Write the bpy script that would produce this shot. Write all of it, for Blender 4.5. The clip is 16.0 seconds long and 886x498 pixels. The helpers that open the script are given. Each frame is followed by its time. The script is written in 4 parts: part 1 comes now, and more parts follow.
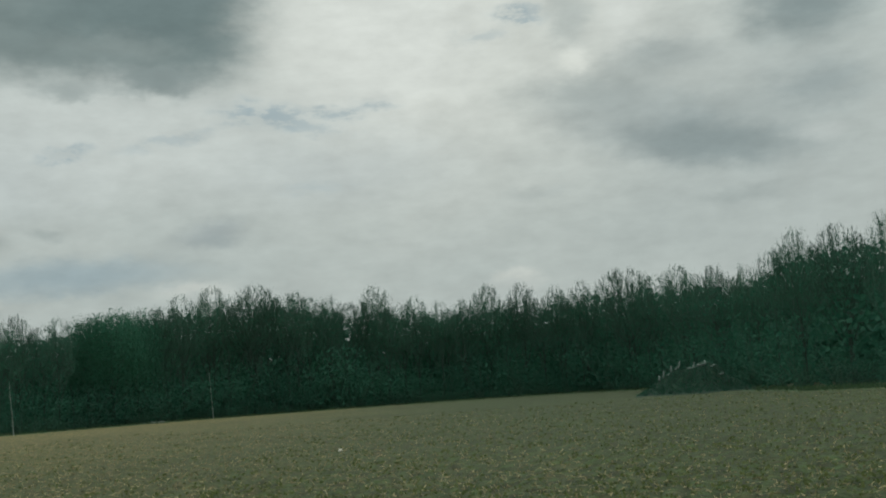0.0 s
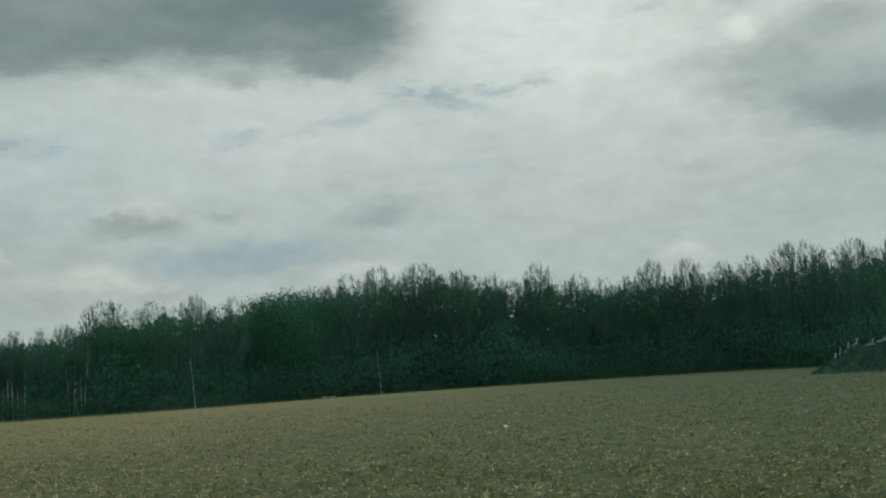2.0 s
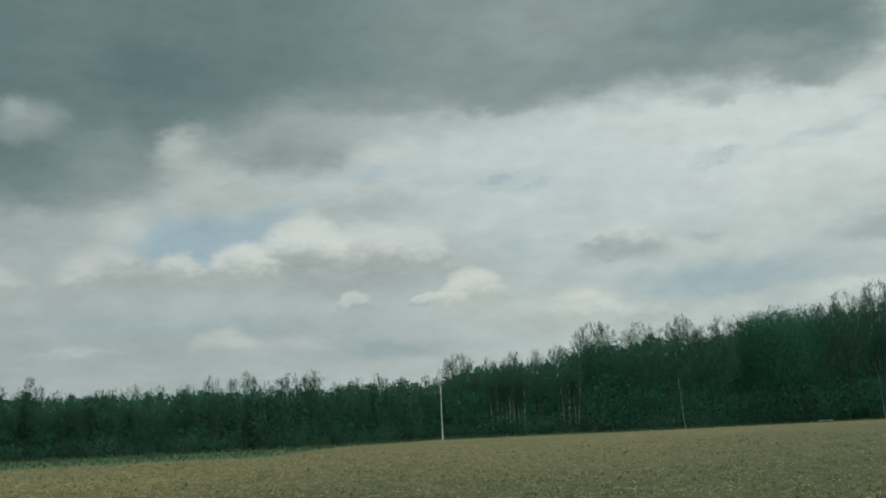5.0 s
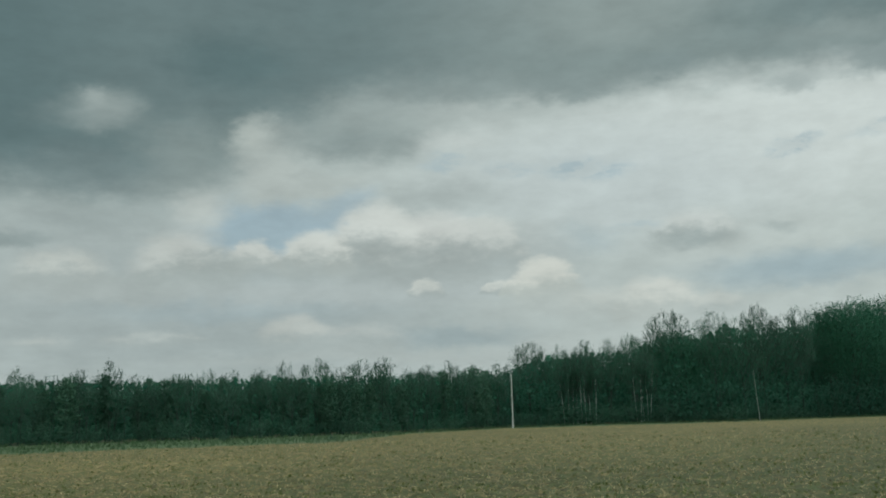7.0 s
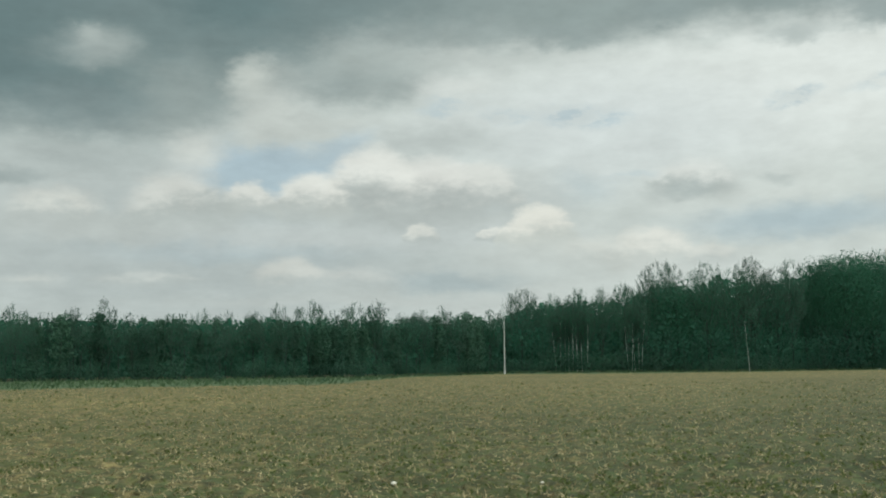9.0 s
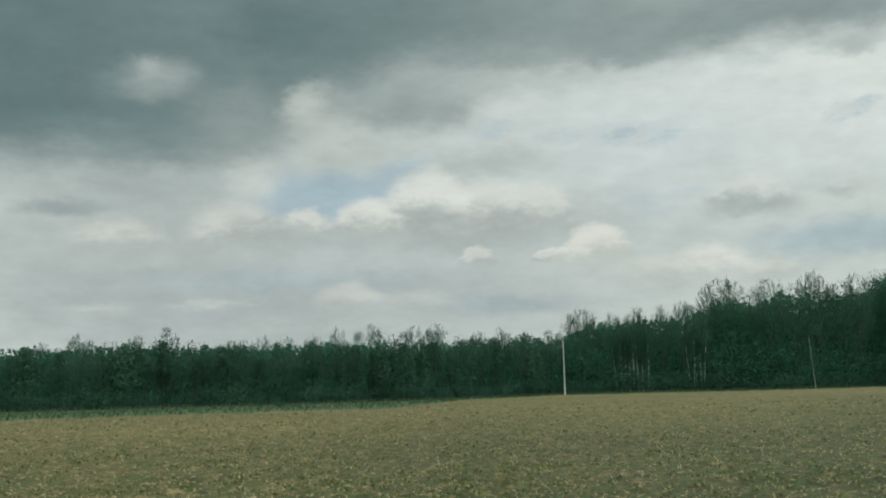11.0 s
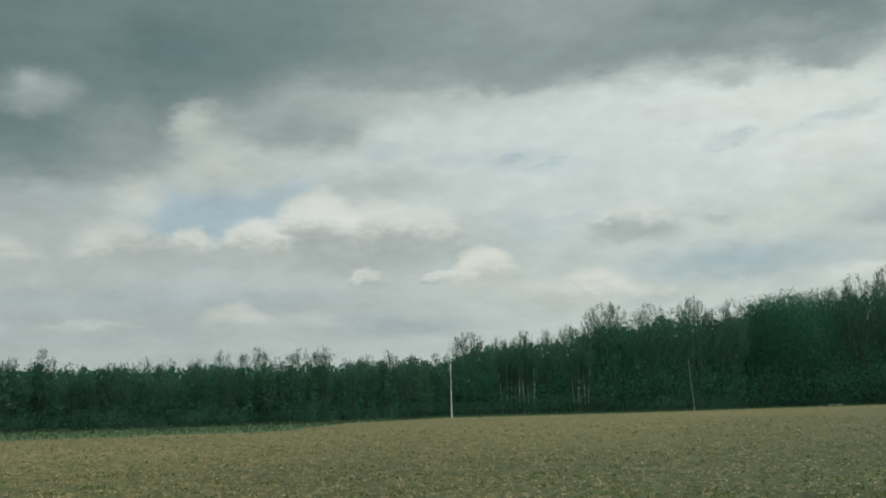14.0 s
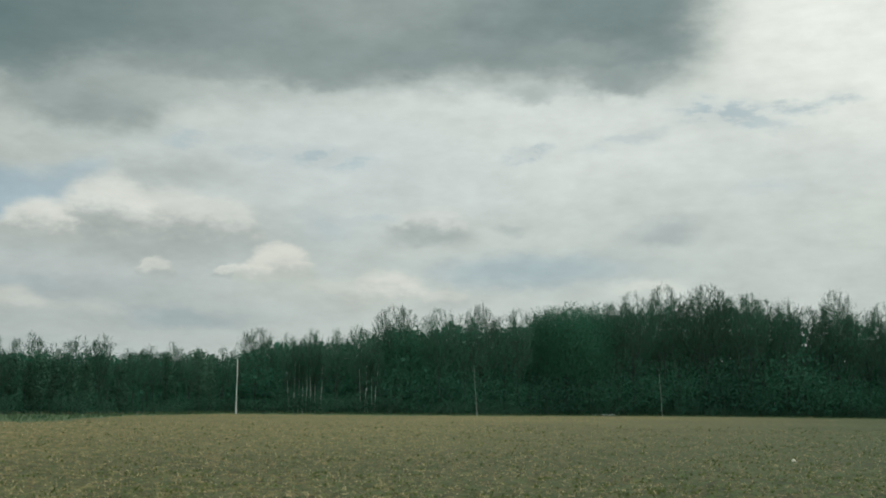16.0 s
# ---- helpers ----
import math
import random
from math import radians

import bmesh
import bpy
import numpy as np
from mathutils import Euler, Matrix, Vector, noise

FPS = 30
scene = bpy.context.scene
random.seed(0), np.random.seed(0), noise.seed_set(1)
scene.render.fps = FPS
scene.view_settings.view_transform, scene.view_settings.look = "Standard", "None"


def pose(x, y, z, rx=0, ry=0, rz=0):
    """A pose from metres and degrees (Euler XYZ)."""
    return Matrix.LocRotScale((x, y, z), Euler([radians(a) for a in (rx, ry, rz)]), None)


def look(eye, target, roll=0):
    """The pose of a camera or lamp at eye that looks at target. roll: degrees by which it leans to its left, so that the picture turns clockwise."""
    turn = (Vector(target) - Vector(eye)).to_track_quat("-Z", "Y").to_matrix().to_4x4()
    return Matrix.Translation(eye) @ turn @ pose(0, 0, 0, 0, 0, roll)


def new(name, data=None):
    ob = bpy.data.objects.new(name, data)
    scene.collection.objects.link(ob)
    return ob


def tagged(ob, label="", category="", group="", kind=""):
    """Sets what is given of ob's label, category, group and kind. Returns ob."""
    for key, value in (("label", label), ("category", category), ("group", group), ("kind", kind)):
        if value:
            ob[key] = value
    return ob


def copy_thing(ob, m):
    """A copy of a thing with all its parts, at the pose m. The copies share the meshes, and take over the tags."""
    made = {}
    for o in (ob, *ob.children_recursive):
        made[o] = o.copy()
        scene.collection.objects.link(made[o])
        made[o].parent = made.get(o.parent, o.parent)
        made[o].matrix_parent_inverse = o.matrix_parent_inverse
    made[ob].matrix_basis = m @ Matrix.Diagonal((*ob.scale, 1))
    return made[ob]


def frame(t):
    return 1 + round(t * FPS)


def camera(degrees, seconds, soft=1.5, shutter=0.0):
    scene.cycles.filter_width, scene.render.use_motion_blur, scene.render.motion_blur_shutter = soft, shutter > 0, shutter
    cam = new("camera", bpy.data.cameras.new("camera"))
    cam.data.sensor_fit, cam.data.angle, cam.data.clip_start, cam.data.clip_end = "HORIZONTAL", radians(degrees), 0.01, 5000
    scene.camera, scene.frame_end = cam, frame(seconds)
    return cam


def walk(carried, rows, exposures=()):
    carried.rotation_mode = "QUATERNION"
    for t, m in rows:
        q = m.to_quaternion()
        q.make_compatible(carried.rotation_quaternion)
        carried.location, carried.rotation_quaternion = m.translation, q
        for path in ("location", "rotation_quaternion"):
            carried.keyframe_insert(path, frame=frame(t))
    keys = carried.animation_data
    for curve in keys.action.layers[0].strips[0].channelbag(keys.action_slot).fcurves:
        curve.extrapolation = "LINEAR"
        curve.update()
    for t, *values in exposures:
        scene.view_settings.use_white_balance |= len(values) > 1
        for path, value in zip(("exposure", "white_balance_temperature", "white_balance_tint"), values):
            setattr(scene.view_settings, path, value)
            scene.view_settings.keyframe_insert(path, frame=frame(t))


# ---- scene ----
# The camera stands at the field's near side and pans by hand.
EYE = 1.65
cam = camera(44.63, 16.0, soft=2.0)
# seconds, yaw, pitch, roll
PAN = (
    (0.0, 0.00, 7.56, 4.00),
    (0.2, 0.29, 7.38, 3.38),
    (0.3, 0.72, 8.30, 3.07),
    (0.4, 1.02, 9.30, 2.76),
    (0.5, 1.22, 9.62, 2.45),
    (0.7, 1.70, 8.50, 2.70),
    (1.0, 3.30, 6.63, 3.07),
    (1.5, 6.10, 7.88, 3.33),
    (1.8, 8.70, 5.65, 5.00),
    (2.0, 8.66, 6.93, 3.76),
    (2.2, 11.10, 6.80, 3.48),
    (2.5, 14.12, 7.60, 3.07),
    (2.7, 15.90, 6.70, 2.53),
    (2.8, 17.99, 7.15, 2.27),
    (3.0, 21.25, 7.53, 1.73),
    (3.2, 24.80, 6.95, 2.03),
    (3.5, 27.80, 6.65, 2.49),
    (3.7, 29.30, 7.30, 2.49),
    (5.8, 35.48, 9.39, 2.01),
    (6.0, 36.18, 8.69, 2.01),
    (6.5, 38.32, 8.26, 1.76),
    (6.7, 38.67, 8.60, 1.70),
    (7.0, 37.68, 8.86, 1.62),
    (7.2, 39.00, 9.50, 1.40),
    (7.5, 39.24, 7.80, 1.08),
    (7.7, 38.10, 7.60, 0.86),
    (8.0, 36.76, 5.55, 0.52),
    (8.5, 36.45, 5.53, 0.52),
    (9.0, 37.28, 5.97, 0.46),
    (9.2, 37.05, 6.50, 0.42),
    (9.5, 38.36, 7.41, 0.37),
    (9.7, 39.36, 7.16, 0.37),
    (11.8, 40.36, 7.24, 1.57),
    (12.0, 39.41, 7.74, 1.57),
    (12.5, 37.93, 8.27, 1.18),
    (13.0, 37.10, 7.78, 1.40),
    (13.2, 36.20, 7.60, 1.57),
    (13.5, 35.18, 8.25, 1.83),
    (14.0, 34.48, 8.24, 1.50),
    (14.5, 33.86, 8.34, 1.14),
    (15.0, 31.59, 9.36, 0.73),
    (15.5, 29.30, 9.47, 0.48),
    (16.0, 23.29, 8.14, -0.68),
)
walk(cam, [(t, pose(0, 0, EYE, 90 + pitch, roll, yaw)) for t, yaw, pitch, roll in PAN],
     exposures=((0.0, -0.32, 6430, 4), (1.0, -0.31, 6400, 3), (2.5, -0.28, 6290, 2), (3.5, -0.22, 6300, 2), (6.0, -0.2, 6300, 2), (7.5, -0.2, 6350, 3), (8.0, -0.1, 6450, 4), (8.5, -0.03, 6480, 4), (9.0, 0.1, 6520, 5), (12.0, -0.07, 6450, 4), (14.5, -0.06, 6480, 4), (16.0, -0.06, 6520, 5)))


def place(az, dist, z=0.0):
    """A point by its bearing (degrees, counter-clockwise from +y) and distance."""
    a = radians(az)
    return Vector((-dist * math.sin(a), dist * math.cos(a), z))


# ---- sky and sun ----
world = bpy.data.worlds.new("sky")
scene.world = world
world.use_nodes = True
WT = world.node_tree
WT.nodes.clear()


def link(tree, a, b):
    tree.links.new(a, b)


def wnode(kind):
    return WT.nodes.new(kind)


def wmath(op, a, b=None):
    n = wnode("ShaderNodeMath")
    n.operation = op
    for i, v in enumerate((a, b)):
        if v is None:
            continue
        if isinstance(v, (int, float)):
            n.inputs[i].default_value = v
        else:
            link(WT, v, n.inputs[i])
    return n.outputs[0]


def wvec(op, a, b=None):
    n = wnode("ShaderNodeVectorMath")
    n.operation = op
    for i, v in enumerate((a, b)):
        if v is None:
            continue
        if isinstance(v, tuple):
            n.inputs[i].default_value = v
        else:
            link(WT, v, n.inputs[i])
    return n.outputs[1] if op == "LENGTH" else n.outputs[0]


direction = wnode("ShaderNodeTexCoord").outputs["Generated"]
split = wnode("ShaderNodeSeparateXYZ")
link(WT, direction, split.inputs[0])
bearing = wmath("MULTIPLY", wmath("ARCTAN2", wmath("MULTIPLY", split.outputs[0], -1.0), split.outputs[1]), 57.29578)
elevation = wmath("MULTIPLY", wmath("ARCSINE", split.outputs[2]), 57.29578)
join = wnode("ShaderNodeCombineXYZ")
link(WT, bearing, join.inputs[0])
link(WT, elevation, join.inputs[1])
flat = join.outputs[0]


def wnoise(scale, stretch=1.8, detail=4.0, rough=0.55):
    n = wnode("ShaderNodeTexNoise")
    n.inputs["Scale"].default_value = scale
    n.inputs["Detail"].default_value = detail
    n.inputs["Roughness"].default_value = rough
    link(WT, wvec("MULTIPLY", flat, (1.0, stretch, 1.0)), n.inputs["Vector"])
    return n


big, mid, fine = wnoise(0.10), wnoise(0.33), wnoise(1.1)


def warp(a, b, c):
    v = flat
    for n, k in ((big, a), (mid, b), (fine, c)):
        off = wvec("MULTIPLY", wvec("SUBTRACT", n.outputs["Color"], (0.5, 0.5, 0.5)), (k, k * 0.6, 0.0))
        v = wvec("ADD", v, off)
    return v


SOFT, WISP, PUFF = warp(2.6, 2.6, 1.3), warp(1.0, 1.8, 1.3), warp(0.2, 1.5, 0.95)
STREAK = wnoise(0.6, 2.6, 5.0, 0.6)


def wmix(a, b, fac):
    n = wnode("ShaderNodeMix")
    n.data_type = "RGBA"
    for s, v in ((n.inputs[0], fac), (n.inputs[6], a), (n.inputs[7], b)):
        if isinstance(v, tuple):
            s.default_value = (*v, 1.0)
        elif isinstance(v, float):
            s.default_value = v
        else:
            link(WT, v, s)
    return n.outputs[2]


def ramp(value, a, b, lo=0.0, hi=1.0):
    n = wnode("ShaderNodeMapRange")
    n.interpolation_type = "SMOOTHERSTEP"
    link(WT, value, n.inputs[0])
    for i, v in enumerate((a, b, lo, hi)):
        n.inputs[i + 1].default_value = v
    return n.outputs[0]


def local(vec, az, el, w, h, turn):
    n = wnode("ShaderNodeMapping")
    n.vector_type = "TEXTURE"
    link(WT, vec, n.inputs[0])
    n.inputs[1].default_value = (az, el, 0)
    n.inputs[2].default_value = (0, 0, radians(turn))
    n.inputs[3].default_value = (w, h, 1)
    return n.outputs[0]


span = [-180.0, 180.0]


def outside(az, w):
    """Whether a cloud lies clear of the stretch of sky that is being laid out."""
    return az + 1.4 * w + 2.5 < span[0] or az - 1.4 * w - 2.5 > span[1]


def cloud(sky, az, el, w, h, colour, strength=1.0, turn=0.0, core=0.1, vec=None):
    """A soft patch of cloud of the given half width and height, in degrees."""
    if outside(az, w):
        return sky
    d = wvec("LENGTH", local(vec or SOFT, az, el, w, h, turn))
    return wmix(sky, colour, ramp(d, 1.25, core, 0.0, strength))


def rift(sky, az, el, w, h, colour, strength, turn=0.0):
    """A torn, streaky patch: thin air between veils."""
    if outside(az, w):
        return sky
    d = wvec("LENGTH", local(WISP, az, el, w * 1.25, h * 1.5, turn))
    torn = wmath("MULTIPLY", ramp(d, 1.2, 0.1), ramp(STREAK.outputs[0], 0.40, 0.60, 0.25, 1.0))
    return wmix(sky, colour, wmath("MULTIPLY", torn, strength))


def cumulus(sky, az, base_el, w, h, bright=(0.66, 0.67, 0.635), base=(0.43, 0.468, 0.462), strength=0.92, crisp=0.74, lean=0.0):
    """A heap cloud: a crisp, bright, knobbly top that fades to a grey base."""
    if outside(az, w):
        return sky
    p = local(PUFF, az, base_el, w * 1.32, h * 1.22, 0)
    s = wnode("ShaderNodeSeparateXYZ")
    link(WT, p, s.inputs[0])
    inside = ramp(wvec("LENGTH", p), 1.08, crisp)
    lift = ramp(s.outputs[1], -0.5, 0.3)
    up = wmath("ADD", s.outputs[1], wmath("MULTIPLY", s.outputs[0], lean))
    tone = wmix(base, bright, ramp(wmath("ADD", up, wmath("MULTIPLY", wmath("SUBTRACT", fine.outputs[0], 0.5), 0.8)), 0.0, 0.72))
    return wmix(sky, tone, wmath("MULTIPLY", wmath("MULTIPLY", inside, lift), strength))


clear = wnode("ShaderNodeTexSky")
clear.sky_type, clear.sun_disc = "NISHITA", False
SUN_AZ, SUN_EL = 2.0, 42.0
clear.sun_elevation, clear.sun_rotation = radians(SUN_EL), radians(-SUN_AZ)
blue = wvec("MULTIPLY", clear.outputs[0], (0.085, 0.085, 0.085))

def heaven(lo, hi):
    """The sky with the clouds of one stretch of bearings."""
    span[:] = lo, hi
    # the unseen sky is set brighter, to light the wood's front and the field
    sky = wmix((1.20, 1.27, 1.23), (1.62, 1.65, 1.57), ramp(big.outputs[0], 0.3, 0.7))
    # duller sky laid over the bearings in view
    sky = cloud(sky, 20, 8, 66, 30, (0.485, 0.527, 0.515), 0.92, core=0.55)
    # pale bright veil round the hidden sun, and thinner bluish air low down
    sky = cloud(sky, -1, 20, 21, 13, (0.77, 0.785, 0.745), 0.95)
    sky = cloud(sky, 2, 20, 7.5, 8.5, (0.86, 0.875, 0.84), 0.85)
    sky = cloud(sky, 18, 14, 18, 4.5, (0.70, 0.735, 0.72), 0.9)
    sky = cloud(sky, 29, 12.0, 13, 4.2, (0.60, 0.645, 0.65), 0.8)
    sky = cloud(sky, 50, 6, 24, 7, (0.39, 0.435, 0.44), 0.88)
    sky = cloud(sky, 5, 12, 9, 2.6, (0.60, 0.645, 0.65), 0.5, core=0.0)
    BLUISH = (0.39, 0.475, 0.515)
    sky = cloud(sky, 18.6, 7.1, 8.0, 1.2, BLUISH, 0.85, core=0.0, vec=WISP)
    sky = cloud(sky, 19.8, 6.5, 6.0, 0.9, BLUISH, 0.5, core=0.0, vec=WISP)
    sky = cloud(sky, 30.5, 9.0, 3.0, 1.2, BLUISH, 0.45, core=0.0, vec=WISP)
    sky = cloud(sky, 34.8, 8.1, 3.6, 0.7, BLUISH, 0.6, core=0.0, vec=WISP)
    sky = cloud(sky, 48.0, 5.7, 9.0, 0.8, BLUISH, 0.45, core=0.0, vec=WISP)
    # gap to the blue
    hole = wmix(blue, (0.40, 0.49, 0.53), 0.75)
    sky = cloud(sky, 46.4, 9.9, 5.0, 1.9, hole, 0.95, core=0.4, vec=WISP)
    sky = cloud(sky, 42.6, 11.2, 2.4, 1.2, hole, 0.7, turn=-25, vec=WISP)
    # the dark bank overhead: its lower rim drops towards the wood's low end, its side stands steep beside the bright veil
    rim = wnode("ShaderNodeSeparateXYZ")
    link(WT, SOFT, rim.inputs[0])
    lower = ramp(rim.outputs[0], 38.0, 54.0, 16.3, 10.6)
    gentle = ramp(rim.outputs[0], 37.0, 55.0, 1.0, 0.6)
    over_rim = ramp(wmath("MULTIPLY", wmath("SUBTRACT", rim.outputs[1], lower), gentle), -1.0, 2.4)
    # the bank ends above the view, letting the brighter sky light the ground
    over_rim = wmath("MULTIPLY", over_rim, ramp(rim.outputs[1], 36.0, 27.0))
    beside = ramp(wmath("ADD", rim.outputs[0], wmath("MULTIPLY", wmath("SUBTRACT", rim.outputs[1], 19.0), 0.35)), 5.8, 12.6)
    bank_tone = wmix((0.185, 0.245, 0.252), (0.25, 0.305, 0.305), ramp(rim.outputs[0], 13.0, 24.0))
    bank_tone = wmix(bank_tone, (0.155, 0.212, 0.22), ramp(rim.outputs[0], 31.0, 45.0))
    bank_tone = wmix(bank_tone, (0.115, 0.175, 0.185), ramp(rim.outputs[0], 50.0, 63.0))
    sky = wmix(sky, bank_tone, wmath("MULTIPLY", wmath("MULTIPLY", over_rim, beside), 0.96))
    PALE = (0.52, 0.55, 0.53)
    sky = cloud(sky, 27.5, 21.0, 7.0, 2.6, (0.33, 0.38, 0.372), 0.7, core=0.0)
    sky = cloud(sky, 38.0, 17.4, 6.0, 1.5, (0.27, 0.32, 0.32), 0.7, core=0.0)
    sky = cloud(sky, 48.5, 18.6, 4.4, 2.0, (0.125, 0.185, 0.195), 0.8, core=0.0)
    sky = cloud(sky, 17.0, 20.4, 6.0, 2.2, (0.20, 0.26, 0.266), 0.6, core=0.0)
    sky = cloud(sky, 16.0, 18.6, 4.6, 1.1, (0.34, 0.39, 0.385), 0.6, core=0.0)
    sky = cloud(sky, 14.6, 17.0, 3.6, 0.9, (0.27, 0.325, 0.33), 0.75, core=0.0)
    sky = cloud(sky, 30.5, 17.3, 5.6, 1.0, (0.255, 0.31, 0.313), 0.7, core=0.0)
    sky = cloud(sky, 24.6, 17.9, 2.6, 0.9, (0.25, 0.305, 0.31), 0.7, core=0.0)
    sky = cloud(sky, 18.9, 16.3, 2.6, 0.6, (0.36, 0.41, 0.41), 0.65, core=0.0, vec=WISP)
    sky = cloud(sky, 35.0, 16.0, 6.0, 0.9, (0.44, 0.48, 0.47), 0.5, core=0.0)
    # under the bank: lit gaps and hanging grey scud
    sky = cloud(sky, 51.42, 13.58, 3.58, 2.66, (0.34, 0.388, 0.38), 0.62, turn=-20, core=0.0)
    sky = cloud(sky, 55.05, 16.05, 2.46, 1.33, (0.39, 0.435, 0.425), 0.75, core=0.0, vec=PUFF)
    sky = cloud(sky, 55.77, 16.55, 0.92, 0.67, (0.42, 0.465, 0.455), 0.6, core=0.0, vec=PUFF)
    sky = cloud(sky, 56.0, 15.6, 3.2, 1.0, (0.30, 0.35, 0.35), 0.5, core=-0.1, vec=WISP)
    sky = cloud(sky, 56.0, 13.0, 6.0, 1.8, (0.20, 0.255, 0.265), 0.5, core=0.0)
    sky = cloud(sky, 46.6, 13.6, 2.7, 2.6, PALE, 0.75, turn=-12, core=0.0, vec=WISP)
    sky = cloud(sky, 47.6, 14.9, 1.8, 1.2, (0.57, 0.60, 0.57), 0.75, turn=-20, core=0.0, vec=WISP)
    sky = cloud(sky, 44.4, 12.4, 4.2, 0.9, (0.46, 0.49, 0.475), 0.7, turn=-6, core=0.0, vec=WISP)
    sky = cloud(sky, 41.6, 15.3, 6.0, 2.3, (0.33, 0.38, 0.375), 0.85, core=0.0)
    sky = cloud(sky, 42.6, 14.6, 3.6, 1.3, (0.26, 0.31, 0.312), 0.65, core=-0.1)
    sky = cloud(sky, 39.0, 14.6, 1.8, 0.8, (0.27, 0.32, 0.32), 0.5, core=0.0)
    sky = cloud(sky, 36.4, 14.5, 2.4, 0.85, (0.62, 0.65, 0.635), 0.7, core=0.0, vec=WISP)
    sky = cloud(sky, 37.4, 11.7, 4.6, 1.1, (0.44, 0.48, 0.475), 0.8, core=0.0, vec=WISP)
    sky = cloud(sky, 56.3, 10.3, 5.0, 1.2, (0.37, 0.415, 0.415), 0.7, core=0.0)
    sky = cloud(sky, 60.0, 9.4, 3.0, 0.6, (0.25, 0.305, 0.31), 0.6, core=0.0, vec=WISP)
    sky = cloud(sky, 50.4, 10.9, 1.9, 1.5, (0.56, 0.585, 0.565), 0.85, core=0.0, vec=PUFF)
    # grey clouds on the sun's far side
    sky = cloud(sky, -18.0, 12.0, 10.0, 8.5, (0.52, 0.565, 0.56), 0.6, core=0.0)
    sky = cloud(sky, -9.4, 15.2, 6.0, 1.7, (0.45, 0.495, 0.49), 0.75, core=0.0)
    sky = cloud(sky, -12.9, 16.6, 3.6, 1.2, (0.42, 0.465, 0.465), 0.75, core=0.0)
    sky = cloud(sky, -8.2, 19.2, 1.7, 2.1, (0.50, 0.54, 0.53), 0.7, core=0.0, vec=WISP)
    sky = cloud(sky, -20.6, 18.4, 5.0, 2.9, (0.27, 0.33, 0.34), 0.9, core=0.0)
    sky = cloud(sky, -20.8, 14.0, 3.6, 1.7, (0.37, 0.425, 0.435), 0.75, core=0.0)
    sky = cloud(sky, -13.0, 12.9, 8.0, 2.5, (0.40, 0.45, 0.455), 0.85, turn=10, core=0.0)
    sky = cloud(sky, -15.2, 11.8, 6.0, 1.5, (0.31, 0.365, 0.375), 0.8, turn=8, core=0.1, vec=WISP)
    sky = cloud(sky, -20.6, 11.6, 2.2, 0.6, (0.62, 0.655, 0.645), 0.6, core=0.0, vec=WISP)
    sky = cloud(sky, -16.5, 8.9, 3.0, 0.7, (0.45, 0.495, 0.49), 0.65, core=0.0)
    sky = cloud(sky, -5.9, 10.1, 2.2, 0.5, (0.52, 0.56, 0.55), 0.6, core=0.0, vec=WISP)
    sky = cloud(sky, -8.3, 16.9, 1.1, 0.9, (0.88, 0.89, 0.84), 0.85, core=0.0, vec=PUFF)
    sky = cloud(sky, -11.2, 19.6, 1.9, 3.0, (0.80, 0.82, 0.79), 0.85, core=0.0, vec=PUFF)
    sky = cloud(sky, -0.4, 15.4, 2.2, 0.9, (0.80, 0.815, 0.775), 0.6, core=0.0, vec=WISP)
    # long grey-white layers low down
    sky = cloud(sky, 42.0, 6.6, 15.0, 1.3, (0.51, 0.55, 0.55), 0.8, core=0.0)
    sky = cloud(sky, 30.0, 5.7, 8.0, 0.9, (0.52, 0.555, 0.54), 0.8, core=0.0, vec=WISP)
    sky = cloud(sky, 55.0, 6.9, 8.0, 0.9, (0.47, 0.505, 0.495), 0.7, core=0.0)
    sky = cloud(sky, 36.8, 4.2, 5.2, 0.7, (0.37, 0.435, 0.455), 0.8, core=0.0, vec=WISP)
    sky = cloud(sky, 40.0, 3.2, 16.0, 0.5, (0.49, 0.525, 0.515), 0.6, core=0.0)
    # heap clouds: bearing, base, half width, height
    WARM = (0.45, 0.48, 0.465)
    sky = cumulus(sky, 32.4, 8.0, 2.3, 2.2, (0.56, 0.59, 0.575), (0.50, 0.535, 0.525), 0.6, 0.4)
    sky = cumulus(sky, 35.4, 7.9, 2.2, 2.3, (0.65, 0.665, 0.64), (0.43, 0.465, 0.458), 0.92, 0.72)
    sky = cumulus(sky, 37.8, 7.9, 2.4, 2.6, (0.68, 0.69, 0.665), (0.41, 0.445, 0.438), 0.94, 0.76)
    sky = cumulus(sky, 40.8, 7.9, 2.5, 2.9, (0.71, 0.72, 0.69), (0.41, 0.445, 0.438), 0.96, 0.78, -0.1)
    sky = cloud(sky, 41.2, 8.9, 2.8, 0.8, (0.395, 0.43, 0.424), 0.75, core=0.0, vec=PUFF)
    sky = cloud(sky, 37.0, 8.6, 3.4, 0.8, (0.41, 0.445, 0.44), 0.7, core=0.0, vec=PUFF)
    sky = cumulus(sky, 44.2, 8.0, 1.75, 1.8, (0.69, 0.695, 0.66), WARM, 0.95, 0.7)
    sky = cumulus(sky, 47.4, 8.0, 1.25, 1.3, (0.66, 0.67, 0.64), WARM, 0.95, 0.7)
    sky = cumulus(sky, 51.0, 7.5, 2.6, 2.2, (0.60, 0.615, 0.59), (0.42, 0.455, 0.445), 0.92, 0.62, 0.2)
    sky = cumulus(sky, 57.2, 7.2, 2.6, 1.6, (0.60, 0.615, 0.585), (0.45, 0.485, 0.475), 0.9, 0.5)
